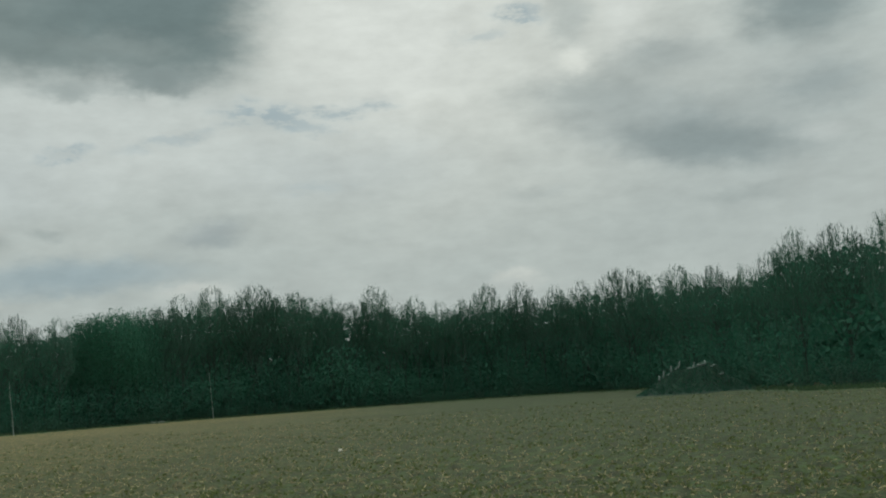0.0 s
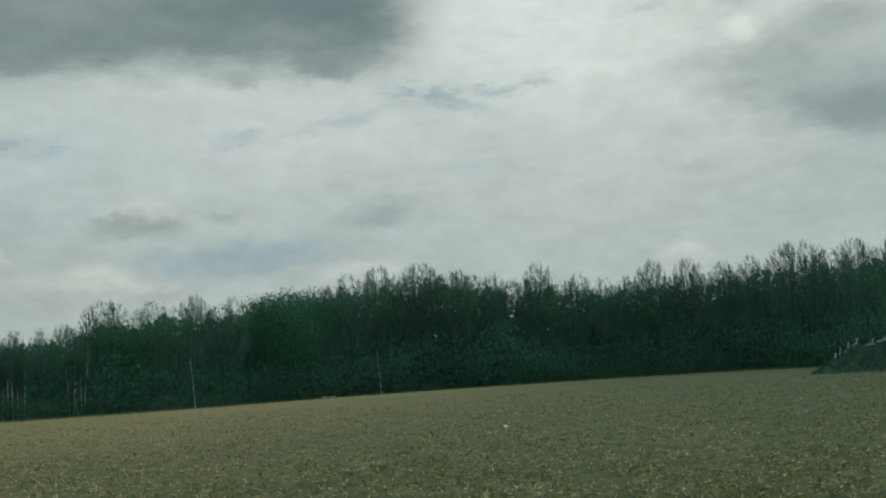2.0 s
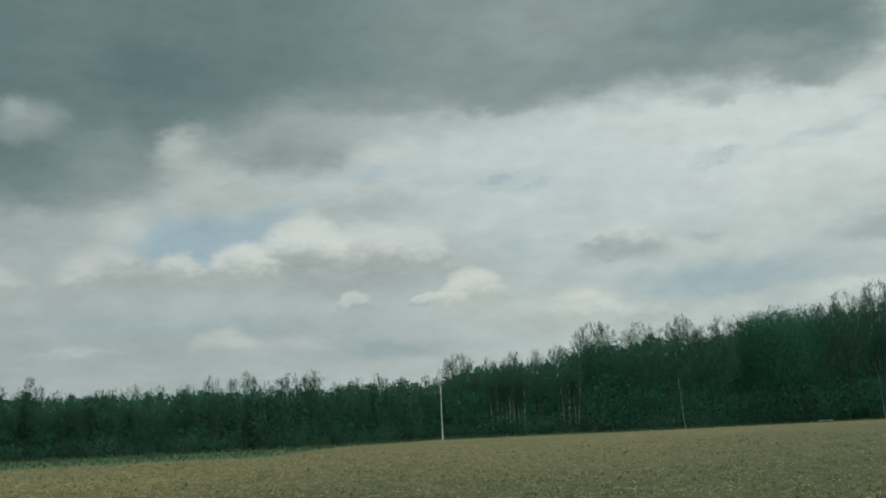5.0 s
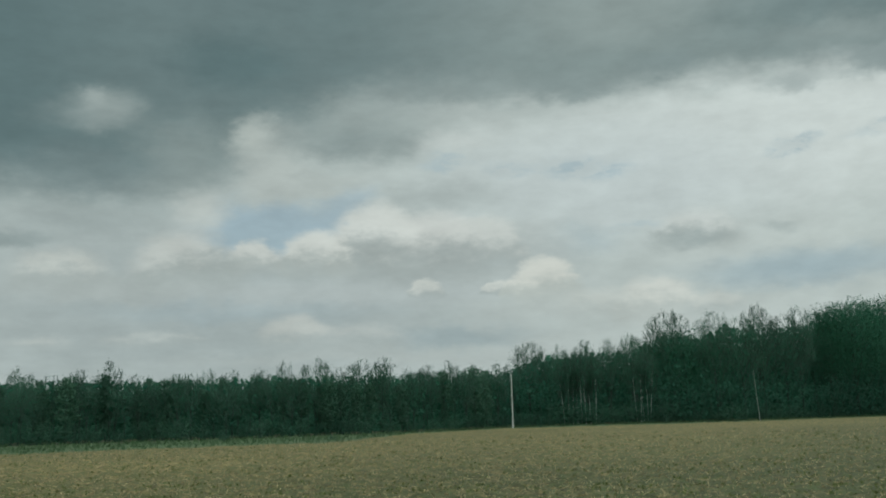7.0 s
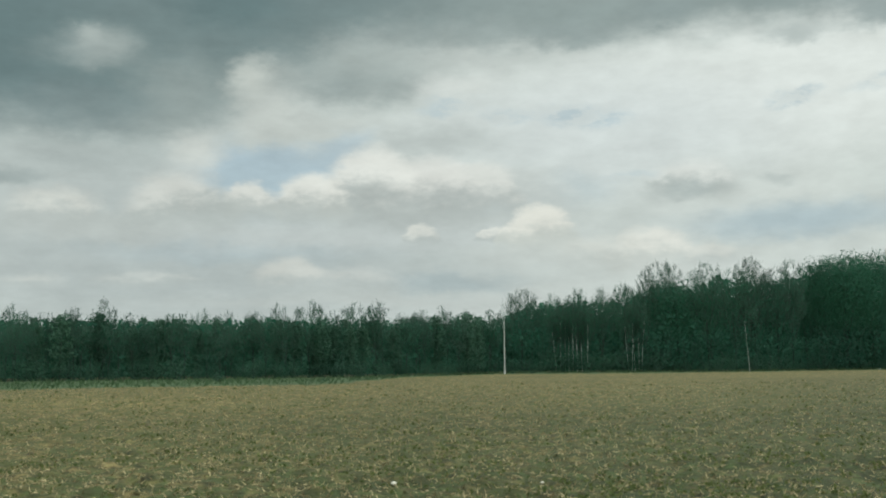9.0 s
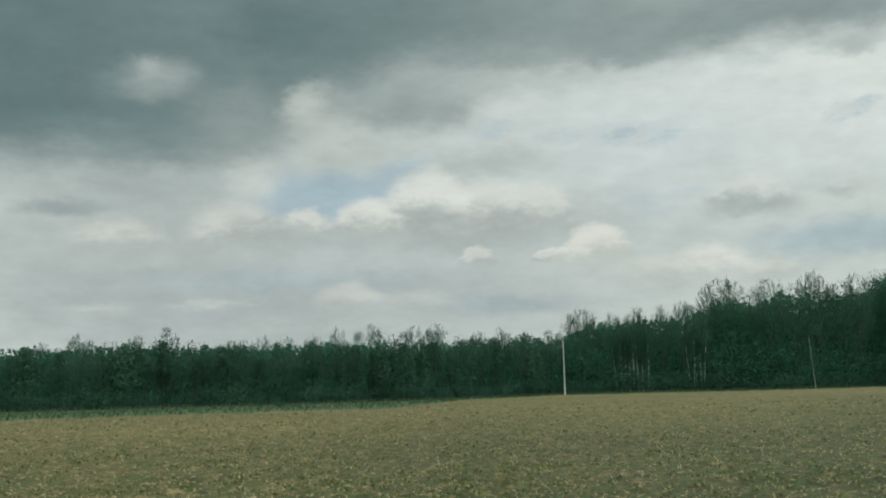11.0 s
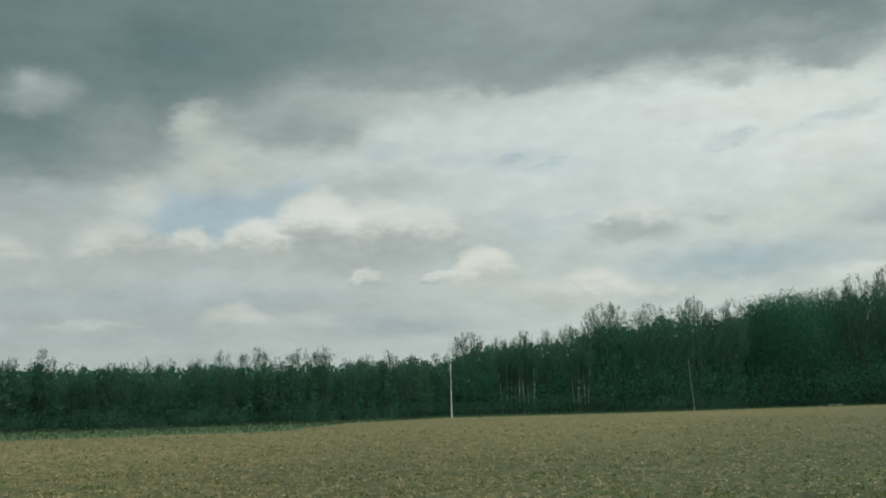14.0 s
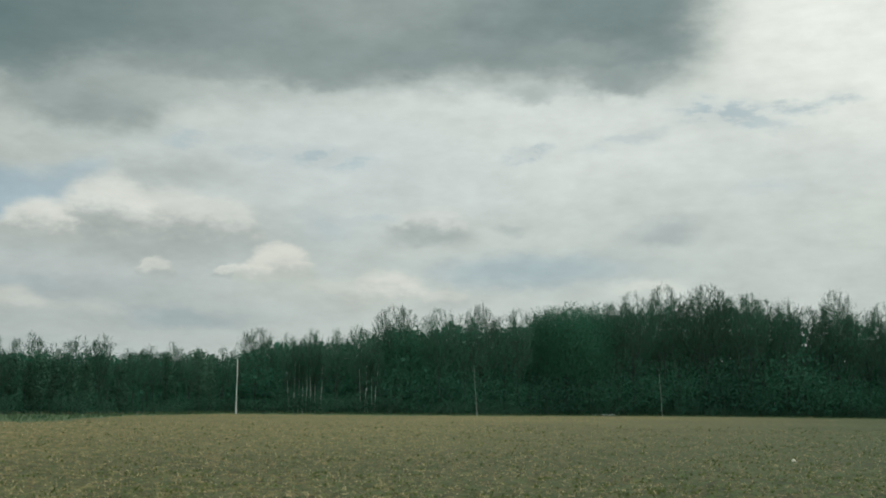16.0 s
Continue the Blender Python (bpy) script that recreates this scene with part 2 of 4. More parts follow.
    sky = cumulus(sky, 38.4, 6.4, 0.9, 0.75, strength=0.85)
    sky = cumulus(sky, 34.9, 6.5, 0.7, 0.5, strength=0.85)
    sky = cumulus(sky, 33.5, 6.35, 0.95, 0.85, (0.70, 0.70, 0.655), (0.52, 0.55, 0.525), 0.9, 0.7)
    sky = cumulus(sky, 32.0, 6.3, 1.6, 1.75, (0.72, 0.717, 0.668), (0.53, 0.56, 0.535), 0.93, 0.74, 0.1)
    sky = cumulus(sky, 28.8, 5.2, 2.4, 1.2, (0.60, 0.62, 0.59), (0.50, 0.535, 0.52), 0.75, 0.5)
    sky = cumulus(sky, 26.2, 5.1, 1.9, 1.6, (0.68, 0.685, 0.645), (0.52, 0.55, 0.53), 0.9, 0.62)
    sky = cumulus(sky, 23.4, 5.0, 1.6, 0.9, (0.62, 0.635, 0.605), (0.50, 0.54, 0.53), 0.8, 0.6)
    sky = cumulus(sky, 45.3, 3.9, 1.7, 1.5, (0.57, 0.585, 0.56), (0.44, 0.48, 0.475), 0.85, 0.6)
    sky = cumulus(sky, 42.2, 3.8, 2.6, 1.1, (0.52, 0.545, 0.53), (0.44, 0.48, 0.475), 0.75, 0.5)
    sky = cumulus(sky, 52.7, 4.1, 2.7, 0.6, (0.55, 0.575, 0.555), (0.44, 0.48, 0.475), 0.7, 0.4)
    sky = cumulus(sky, 58.2, 4.0, 1.6, 0.6, (0.54, 0.565, 0.545), (0.44, 0.48, 0.475), 0.7, 0.4)
    sky = cumulus(sky, 12.6, 5.5, 2.2, 1.0, (0.70, 0.72, 0.69), (0.60, 0.64, 0.62), 0.8, 0.5)
    sky = cumulus(sky, -4.3, 5.4, 1.4, 0.9, (0.70, 0.715, 0.68), (0.60, 0.63, 0.61), 0.8, 0.5)
    # lens-shaped clouds with grey undersides
    sky = cumulus(sky, 24.1, 8.6, 2.3, 1.6, (0.66, 0.68, 0.66), (0.43, 0.47, 0.46), 0.8, 0.5)
    FLECK, RIFT = (0.37, 0.42, 0.42), (0.44, 0.52, 0.56)
    sky = cloud(sky, 24.1, 8.9, 2.5, 0.6, FLECK, 0.65, core=-0.1, vec=WISP)
    sky = cloud(sky, 11.6, 9.0, 2.5, 0.95, (0.42, 0.465, 0.475), 0.85, turn=-10, core=0.0, vec=PUFF)
    sky = cloud(sky, 11.4, 8.55, 1.7, 0.4, (0.39, 0.44, 0.45), 0.6, core=0.0, vec=PUFF)
    sky = cloud(sky, 19.7, 9.1, 1.2, 0.35, FLECK, 0.45, core=0.0, vec=PUFF)
    # bluish rifts
    for az, el, w, h, force, turn in ((18.9, 13.2, 1.5, 0.35, 1.0, -12), (29.6, 12.7, 2.7, 0.55, 0.95, 4), (37.0, 13.4, 1.5, 0.35, 0.7, 0), (33.4, 12.9, 1.6, 0.4, 0.5, 0),
                                      (8.6, 15.1, 2.9, 0.65, 0.95, 8), (4.8, 15.0, 1.6, 0.35, 0.8, 6), (2.8, 15.4, 1.4, 0.35, 0.7, 4), (13.5, 14.0, 3.0, 0.3, 0.5, -14),
                                      (6.0, 14.3, 2.2, 0.3, 0.5, 10), (-5.5, 19.6, 1.6, 0.5, 0.95, 6), (-3.4, 18.7, 1.6, 0.3, 0.45, 0), (27.4, 9.6, 1.6, 0.3, 0.5, 0), (6.0, 11.2, 2.4, 0.3, 0.3, 0)):
        sky = rift(sky, az, el, w, h, RIFT, force, turn)
    # fine unevenness everywhere
    tone = wnode("ShaderNodeMapRange")
    link(WT, wmath("ADD", wmath("MULTIPLY", mid.outputs[0], 0.6), wmath("MULTIPLY", STREAK.outputs[0], 0.4)), tone.inputs[0])
    for i, v in enumerate((0.3, 0.7, 0.90, 1.10)):
        tone.inputs[i + 1].default_value = v
    grain = wvec("SCALE", sky)
    grain.node.inputs["Scale"].default_value = 1.0
    link(WT, tone.outputs[0], grain.node.inputs["Scale"])
    back = wnode("ShaderNodeBackground")
    link(WT, grain, back.inputs[0])
    return back.outputs[0]


# both stretches hold every cloud that reaches over their common bearing
MEET = 28.0
halves = wnode("ShaderNodeMixShader")
link(WT, wmath("GREATER_THAN", bearing, MEET), halves.inputs[0])
link(WT, heaven(-180.0, MEET), halves.inputs[1])
link(WT, heaven(MEET, 180.0), halves.inputs[2])
link(WT, halves.outputs[0], wnode("ShaderNodeOutputWorld").inputs[0])

lamp = bpy.data.lights.new("sun", "SUN")
lamp.energy, lamp.angle, lamp.color = 0.9, radians(20), (1.0, 0.96, 0.9)
sun = new("sun", lamp)
sun.matrix_world = look(place(SUN_AZ, 300, 270), (0, 0, 0))


# ---- materials ----
def material(name, rough=0.9):
    m = bpy.data.materials.new(name)
    m.use_nodes = True
    t = m.node_tree
    b = t.nodes["Principled BSDF"]
    b.inputs["Roughness"].default_value = rough
    b.inputs["Specular IOR Level"].default_value = 0.2
    return m, t, b


def noise_tex(t, scale, detail=4.0, stretch=(1, 1, 1)):
    n = t.nodes.new("ShaderNodeTexNoise")
    n.inputs["Scale"].default_value = scale
    n.inputs["Detail"].default_value = detail
    c = t.nodes.new("ShaderNodeTexCoord")
    mp = t.nodes.new("ShaderNodeMapping")
    mp.inputs[3].default_value = stretch
    link(t, c.outputs["Object"], mp.inputs[0])
    link(t, mp.outputs[0], n.inputs["Vector"])
    return n.outputs[0]


def colours(t, fac, *stops):
    r = t.nodes.new("ShaderNodeValToRGB")
    e = r.color_ramp.elements
    while len(e) < len(stops):
        e.new(0.5)
    for k, (p, c) in zip(e, stops):
        k.position, k.color = p, (*c, 1)
    link(t, fac, r.inputs[0])
    return r.outputs[0]


def blend(t, a, b, fac, mode="MIX"):
    n = t.nodes.new("ShaderNodeMix")
    n.data_type, n.blend_type = "RGBA", mode
    for s, v in ((n.inputs[0], fac), (n.inputs[6], a), (n.inputs[7], b)):
        if isinstance(v, tuple):
            s.default_value = (*v, 1)
        elif isinstance(v, float):
            s.default_value = v
        else:
            link(t, v, s)
    return n.outputs[2]


def bump(t, b, height, strength, dist):
    n = t.nodes.new("ShaderNodeBump")
    n.inputs["Strength"].default_value, n.inputs["Distance"].default_value = strength, dist
    link(t, height, n.inputs["Height"])
    link(t, n.outputs[0], b.inputs["Normal"])


def earth(name, soil, straw, green, cover, lush=None):
    m, t, b = material(name)
    small = colours(t, noise_tex(t, 4.6, 9), (0.40, tuple(c * 0.8 for c in soil)), (0.50, straw), (0.61, tuple(c * 1.9 for c in straw)))
    tuft = colours(t, noise_tex(t, 1.7, 5), (0.42 - cover, (1, 1, 1)), (0.62 - cover, (0, 0, 0)))
    wide = colours(t, noise_tex(t, 0.06, 3, stretch=(1, 1, 1)), (0.3, (0.78, 0.80, 0.76)), (0.7, (1.15, 1.12, 1.08)))
    both = blend(t, green, small, tuft)
    if lush:
        # greener, darker growth towards +x, in ragged patches
        c = t.nodes.new("ShaderNodeTexCoord")
        x = t.nodes.new("ShaderNodeSeparateXYZ")
        link(t, c.outputs["Object"], x.inputs[0])
        add = t.nodes.new("ShaderNodeMath")
        add.operation = "MULTIPLY_ADD"
        link(t, noise_tex(t, 0.7, 6), add.inputs[0])
        add.inputs[1].default_value = 26.0
        link(t, x.outputs[0], add.inputs[2])
        rise = t.nodes.new("ShaderNodeMapRange")
        rise.inputs[1].default_value, rise.inputs[2].default_value = -24.0, 16.0
        rise.inputs[3].default_value, rise.inputs[4].default_value = 0.0, 0.88
        link(t, add.outputs[0], rise.inputs[0])
        blades = colours(t, noise_tex(t, 3.6, 9), (0.36, tuple(c * 0.45 for c in lush)), (0.50, lush), (0.64, tuple(c * 2.1 for c in lush)))
        both = blend(t, both, blades, rise.outputs[0])
    link(t, blend(t, both, wide, 1.0, "MULTIPLY"), b.inputs["Base Color"])
    bump(t, b, noise_tex(t, 9.0, 6), 1.0, 0.10)
    return m


FIELD = earth("field_soil", (0.047, 0.040, 0.0195), (0.154, 0.122, 0.0545), (0.074, 0.082, 0.029), 0.05, (0.0190, 0.0365, 0.0105))
VERGE = earth("verge_grass", (0.036, 0.056, 0.028), (0.066, 0.090, 0.042), (0.040, 0.078, 0.036), 0.10)
MOUND = earth("mound_turf", (0.012, 0.028, 0.017), (0.019, 0.041, 0.026), (0.013, 0.036, 0.024), 0.12)
FLOOR = earth("forest_floor", (0.03, 0.028, 0.02), (0.06, 0.05, 0.03), (0.03, 0.05, 0.02), 0.0)


def growth(name, dark, light, rough=0.8, thin=0.0):
    """Leaves, twigs or blades: each tree and each piece of it a little different."""
    m, t, b = material(name, rough)
    g = t.nodes.new("ShaderNodeNewGeometry")
    o = t.nodes.new("ShaderNodeObjectInfo")
    c = colours(t, g.outputs["Random Per Island"], (0.0, dark), (1.0, light))
    v = colours(t, o.outputs["Random"], (0.0, (0.72, 0.74, 0.74)), (1.0, (1.2, 1.15, 1.1)))
    tint = blend(t, c, v, 1.0, "MULTIPLY")
    link(t, tint, b.inputs["Base Color"])
    if thin:
        glow = t.nodes.new("ShaderNodeBsdfTranslucent")
        both = t.nodes.new("ShaderNodeMixShader")
        both.inputs[0].default_value = thin
        link(t, tint, glow.inputs[0])
        link(t, b.outputs[0], both.inputs[1])
        link(t, glow.outputs[0], both.inputs[2])
        link(t, both.outputs[0], t.nodes["Material Output"].inputs[0])
    return m


def bark(name, dark, light):
    m, t, b = material(name)
    n = noise_tex(t, 3.0, 5, stretch=(3, 3, 0.6))
    link(t, colours(t, n, (0.3, dark), (0.7, light)), b.inputs["Base Color"])
    bump(t, b, n, 0.6, 0.03)
    return m


LEAF = growth("spring_leaf", (0.027, 0.108, 0.070), (0.043, 0.145, 0.090), thin=0.4)
NEEDLE = growth("needles", (0.040, 0.105, 0.072), (0.065, 0.15, 0.10), thin=0.3)
TWIG = growth("twig", (0.032, 0.076, 0.057), (0.055, 0.110, 0.082))
BRIER = growth("brier", (0.022, 0.074, 0.050), (0.042, 0.112, 0.07), thin=0.4)
BRAMBLE = growth("bramble", (0.025, 0.102, 0.070), (0.039, 0.134, 0.086), thin=0.4)
GRASS = growth("grass_blade", (0.034, 0.080, 0.038), (0.070, 0.125, 0.060), thin=0.3)
STRAW = growth("stubble_straw", (0.115, 0.100, 0.050), (0.40, 0.355, 0.215))
WEED = growth("weed_leaf", (0.055, 0.082, 0.028), (0.125, 0.150, 0.058), thin=0.4)
BARK = bark("bark", (0.027, 0.050, 0.040), (0.056, 0.090, 0.073))
# darker copy of the bark, for the trunks only
DARKBARK = bark("dark_bark", (0.019, 0.036, 0.028), (0.038, 0.066, 0.052))
BIRCH = bark("birch_bark", (0.20, 0.25, 0.23), (0.50, 0.56, 0.52))
POLE = bark("pale_concrete", (0.42, 0.46, 0.43), (0.68, 0.71, 0.67))
# greyer copy of the pole tone, for the thin poles and the stone heap
MIDGREY = bark("mid_grey", (0.17, 0.21, 0.19), (0.32, 0.36, 0.33))
STONE = bark("pale_stone", (0.42, 0.41, 0.35), (0.70, 0.68, 0.60))
CUT = bark("peeled_log", (0.10, 0.14, 0.125), (0.20, 0.25, 0.225))


# ---- geometry ----
class Shape:
    """Vertices and faces of one part, gathered before they become a mesh."""

    def __init__(self):
        self.v, self.f = [], []

    def tube(self, pts, radii, n=6, cap=True):
        start = len(self.v)
        for i, (p, r) in enumerate(zip(pts, radii)):
            ax = (pts[min(i + 1, len(pts) - 1)] - pts[max(i - 1, 0)]).normalized()
            u = ax.orthogonal().normalized()
            w = ax.cross(u)
            for k in range(n):
                a = 2 * math.pi * k / n
                self.v.append(p + (u * math.cos(a) + w * math.sin(a)) * r)
        for i in range(len(pts) - 1):
            for k in range(n):
                a, b = start + i * n + k, start + i * n + (k + 1) % n
                self.f.append((a, b, b + n, a + n))
        if cap:
            self.f.append(tuple(start + (len(pts) - 1) * n + k for k in range(n)))
            self.f.append(tuple(start + n - 1 - k for k in range(n)))

    def spike(self, p, q, r):
        ax = q - p
        u = ax.orthogonal().normalized() * r
        w = ax.normalized().cross(u)
        s = len(self.v)
        self.v += [p + u, p - 0.5 * u + 0.87 * w, p - 0.5 * u - 0.87 * w, q]
        self.f += [(s, s + 1, s + 3), (s + 1, s + 2, s + 3), (s + 2, s, s + 3)]

    def leaf(self, p, size, rnd, face=None):
        """A leaf spray at p; face is the way it mostly turns its upper side."""
        u = Vector((rnd.gauss(0, 1), rnd.gauss(0, 1), rnd.gauss(0, 1)))
        if face:
            u = u * 0.5 + face.normalized() * 0.9
        u.normalize()
        w = u.orthogonal().normalized()
        w.rotate(Matrix.Rotation(rnd.uniform(0, 6.3), 3, u))
        x = u.cross(w)
        s = len(self.v)
        self.v += [p - w * size, p + x * size * 0.6 + u * size * 0.2, p + w * size, p - x * size * 0.6 + u * size * 0.2]
        self.f.append((s, s + 1, s + 2, s + 3))

    def mesh(self, name, mat, smooth=False):
        me = bpy.data.meshes.new(name)
        me.from_pydata([tuple(c) for c in self.v], [], self.f)
        me.materials.append(mat)
        if smooth:
            me.polygons.foreach_set("use_smooth", [True] * len(me.polygons))
        me.update()
        return me


def part(name, shape, mat, parent, label="", smooth=False, kind=""):
    ob = new(name, shape.mesh(name, mat, smooth))
    ob.parent = parent
    return tagged(ob, label, kind=kind)


def bend(p, d, length, steps, rnd, rise=0.0, shake=0.12):
    """Points of a branch that wanders, and turns up by rise."""
    pts, d = [p.copy()], d.normalized()
    for _ in range(steps):
        d = (d + Vector((rnd.uniform(-shake, shake), rnd.uniform(-shake, shake), rnd.uniform(-shake, shake) + rise))).normalized()
        pts.append(pts[-1] + d * (length / steps))
    return pts


def outward(a, tilt):
    return Vector((math.cos(a) * math.sin(tilt), math.sin(a) * math.sin(tilt), math.cos(tilt)))


def broadleaf(name, label, height, spread, seed, leaves, leaf_size, boughs=9, twigs=6, low=0.25, barkmat=None, lobes=0, bare_top=True, girth=0.017, fineness=1.0):
    """A broadleaved tree: trunk, boughs that fan out to a round crown, branches, fine twigs and leaf clumps."""
    rnd = random.Random(seed)
    tree = tagged(new(name), label, "tree")
    stem, wood, fine_twigs, crown = Shape(), Shape(), Shape(), Shape()
    base = height * low
    middle, half = (height + base) / 2, (height - base) / 2
    lumps = [(rnd.uniform(0, 6.28), rnd.uniform(0.2, 1.0), rnd.uniform(0.8, 1.0)) for _ in range(4)]

    def shell(a, up, k=1.0):
        """A point of the crown's outline at turn a and height up, from -1 to 1; the outline is uneven."""
        r = math.sqrt(max(0.0, 1 - up * up)) ** 0.85
        dent = 1.0
        for la, lu, ld in lumps:
            near = math.exp(-((math.cos(a - la) - 1) ** 2 * 3 + (up - lu) ** 2 * 8))
            dent *= 1 - (1 - ld) * near
        k *= dent
        return Vector((math.cos(a) * r * spread * k, math.sin(a) * r * spread * k, middle + up * half * k))

    inner = 0.80 if lobes else 1.0
    top = height * (low + 0.42)
    trunk = bend(Vector((0, 0, -0.3)), Vector((rnd.uniform(-.05, .05), rnd.uniform(-.05, .05), 1)), top, 7, rnd, 0.08, 0.05)
    stem.tube(trunk, [height * girth * (1 - 0.6 * i / 7) + (0.1 if i == 0 else 0) for i in range(8)], 8)
    tips = []
    for i in range(boughs):
        a = i * 2.4 + rnd.uniform(-0.3, 0.3)
        up = -0.05 + 1.03 * ((i + 0.5) / boughs) ** 0.8
        k = 3 + int(4 * i / boughs)
        p, q = trunk[k], shell(a, min(up, 0.99), rnd.uniform(0.88, 1.0) * inner)
        sag = Vector((0, 0, -(q - p).length * 0.10))
        arm = [p.lerp(q, j / 6) + sag * math.sin(math.pi * j / 6) + Vector((rnd.gauss(0, .1), rnd.gauss(0, .1), rnd.gauss(0, .1))) * (0 if j in (0, 6) else 1) for j in range(7)]
        r = height * 0.0062
        wood.tube(arm, [r * (1 - 0.84 * j / 6) for j in range(7)], 5, False)
        for j in range(2, 7):
            for _ in range(2):
                b = a + rnd.gauss(0, 0.55)
                target = shell(b, max(-0.7, min(0.98, up + rnd.gauss(0.05, 0.32))), rnd.uniform(0.78, 1.0) * inner)
                far = target - arm[j]
                far.z = max(far.z, far.length * 0.35)
                reach = min(far.length, height * rnd.uniform(0.12, 0.24))
                end = arm[j] + far.normalized() * reach
                over = math.hypot(math.hypot(end.x, end.y) / spread, (end.z - middle) / half)
                over /= inner
                if end.z > middle and over > 1:
                    end = Vector((end.x / over, end.y / over, middle + (end.z - middle) / over))
                br = [arm[j].lerp(end, n / 4) + Vector((rnd.gauss(0, .09), rnd.gauss(0, .09), rnd.gauss(0, .09) + 0.12 * math.sin(n))) * (n > 0) for n in range(5)]
                wood.tube(br, [r * 0.42, r * 0.34, r * 0.26, r * 0.19, r * 0.11], 3, False)
                for m in range(1, 5):
                    tips.append(br[m])
                    for _ in range(twigs):
                        d3 = (br[m] - br[m - 1]).normalized() * 0.7 + outward(rnd.uniform(0, 6.3), radians(rnd.uniform(5, 60)))
                        root = br[m].lerp(br[m - 1], rnd.random())
                        e = root + d3.normalized() * rnd.uniform(0.35, 1.15) * height / 15
                        over = math.hypot(math.hypot(e.x, e.y) / spread, (e.z - middle) / half)
                        if e.z > middle and over > 1.03:
                            e = root.lerp(e, 0.4)
                        fine_twigs.spike(root, e, rnd.uniform(0.009, 0.019) * fineness)
    for _ in range(leaves if not lobes else leaves // 4):
        p = rnd.choice(tips)
        if bare_top and not lobes and p.z > middle + half * 0.45 and rnd.random() < 0.6:
            continue
        crown.leaf(p + Vector((rnd.gauss(0, .25), rnd.gauss(0, .25), rnd.gauss(0, .22))), rnd.uniform(0.5, 1.2) * leaf_size, rnd, p - Vector((0, 0, middle - half * 0.3)))
    for k in range(lobes):
        c = shell(k * 2.4, -0.6 + 1.55 * (k + 0.5) / lobes, rnd.uniform(0.74, 0.82))
        size = spread * rnd.uniform(0.24, 0.33)
        for _ in range(3 * leaves // (4 * lobes)):
            v = Vector((rnd.gauss(0, 1), rnd.gauss(0, 1), rnd.gauss(0, 1))).normalized() * size * rnd.random() ** 0.4
            crown.leaf(c + Vector((v.x, v.y, v.z * 0.8)), rnd.uniform(0.5, 1.2) * leaf_size, rnd, v + (c - Vector((0, 0, middle))) * 0.35)
    part("trunk", stem, barkmat or DARKBARK, tree)
    part("branchwork", wood, BARK, tree)
    part("twig_spray", fine_twigs, TWIG, tree, kind="stuff")
    part("crown", crown, LEAF, tree)
    return tree


def arc(p, q, lift, n):
    """Points of a limb from p to q that leaves p steeply and leans out; lift is the share of its length that it climbs first."""
    c = p.lerp(q, 0.45) + Vector((0, 0, (q - p).length * lift))
    return [p * (1 - k) ** 2 + c * 2 * k * (1 - k) + q * k * k for k in (i / n for i in range(n + 1))]


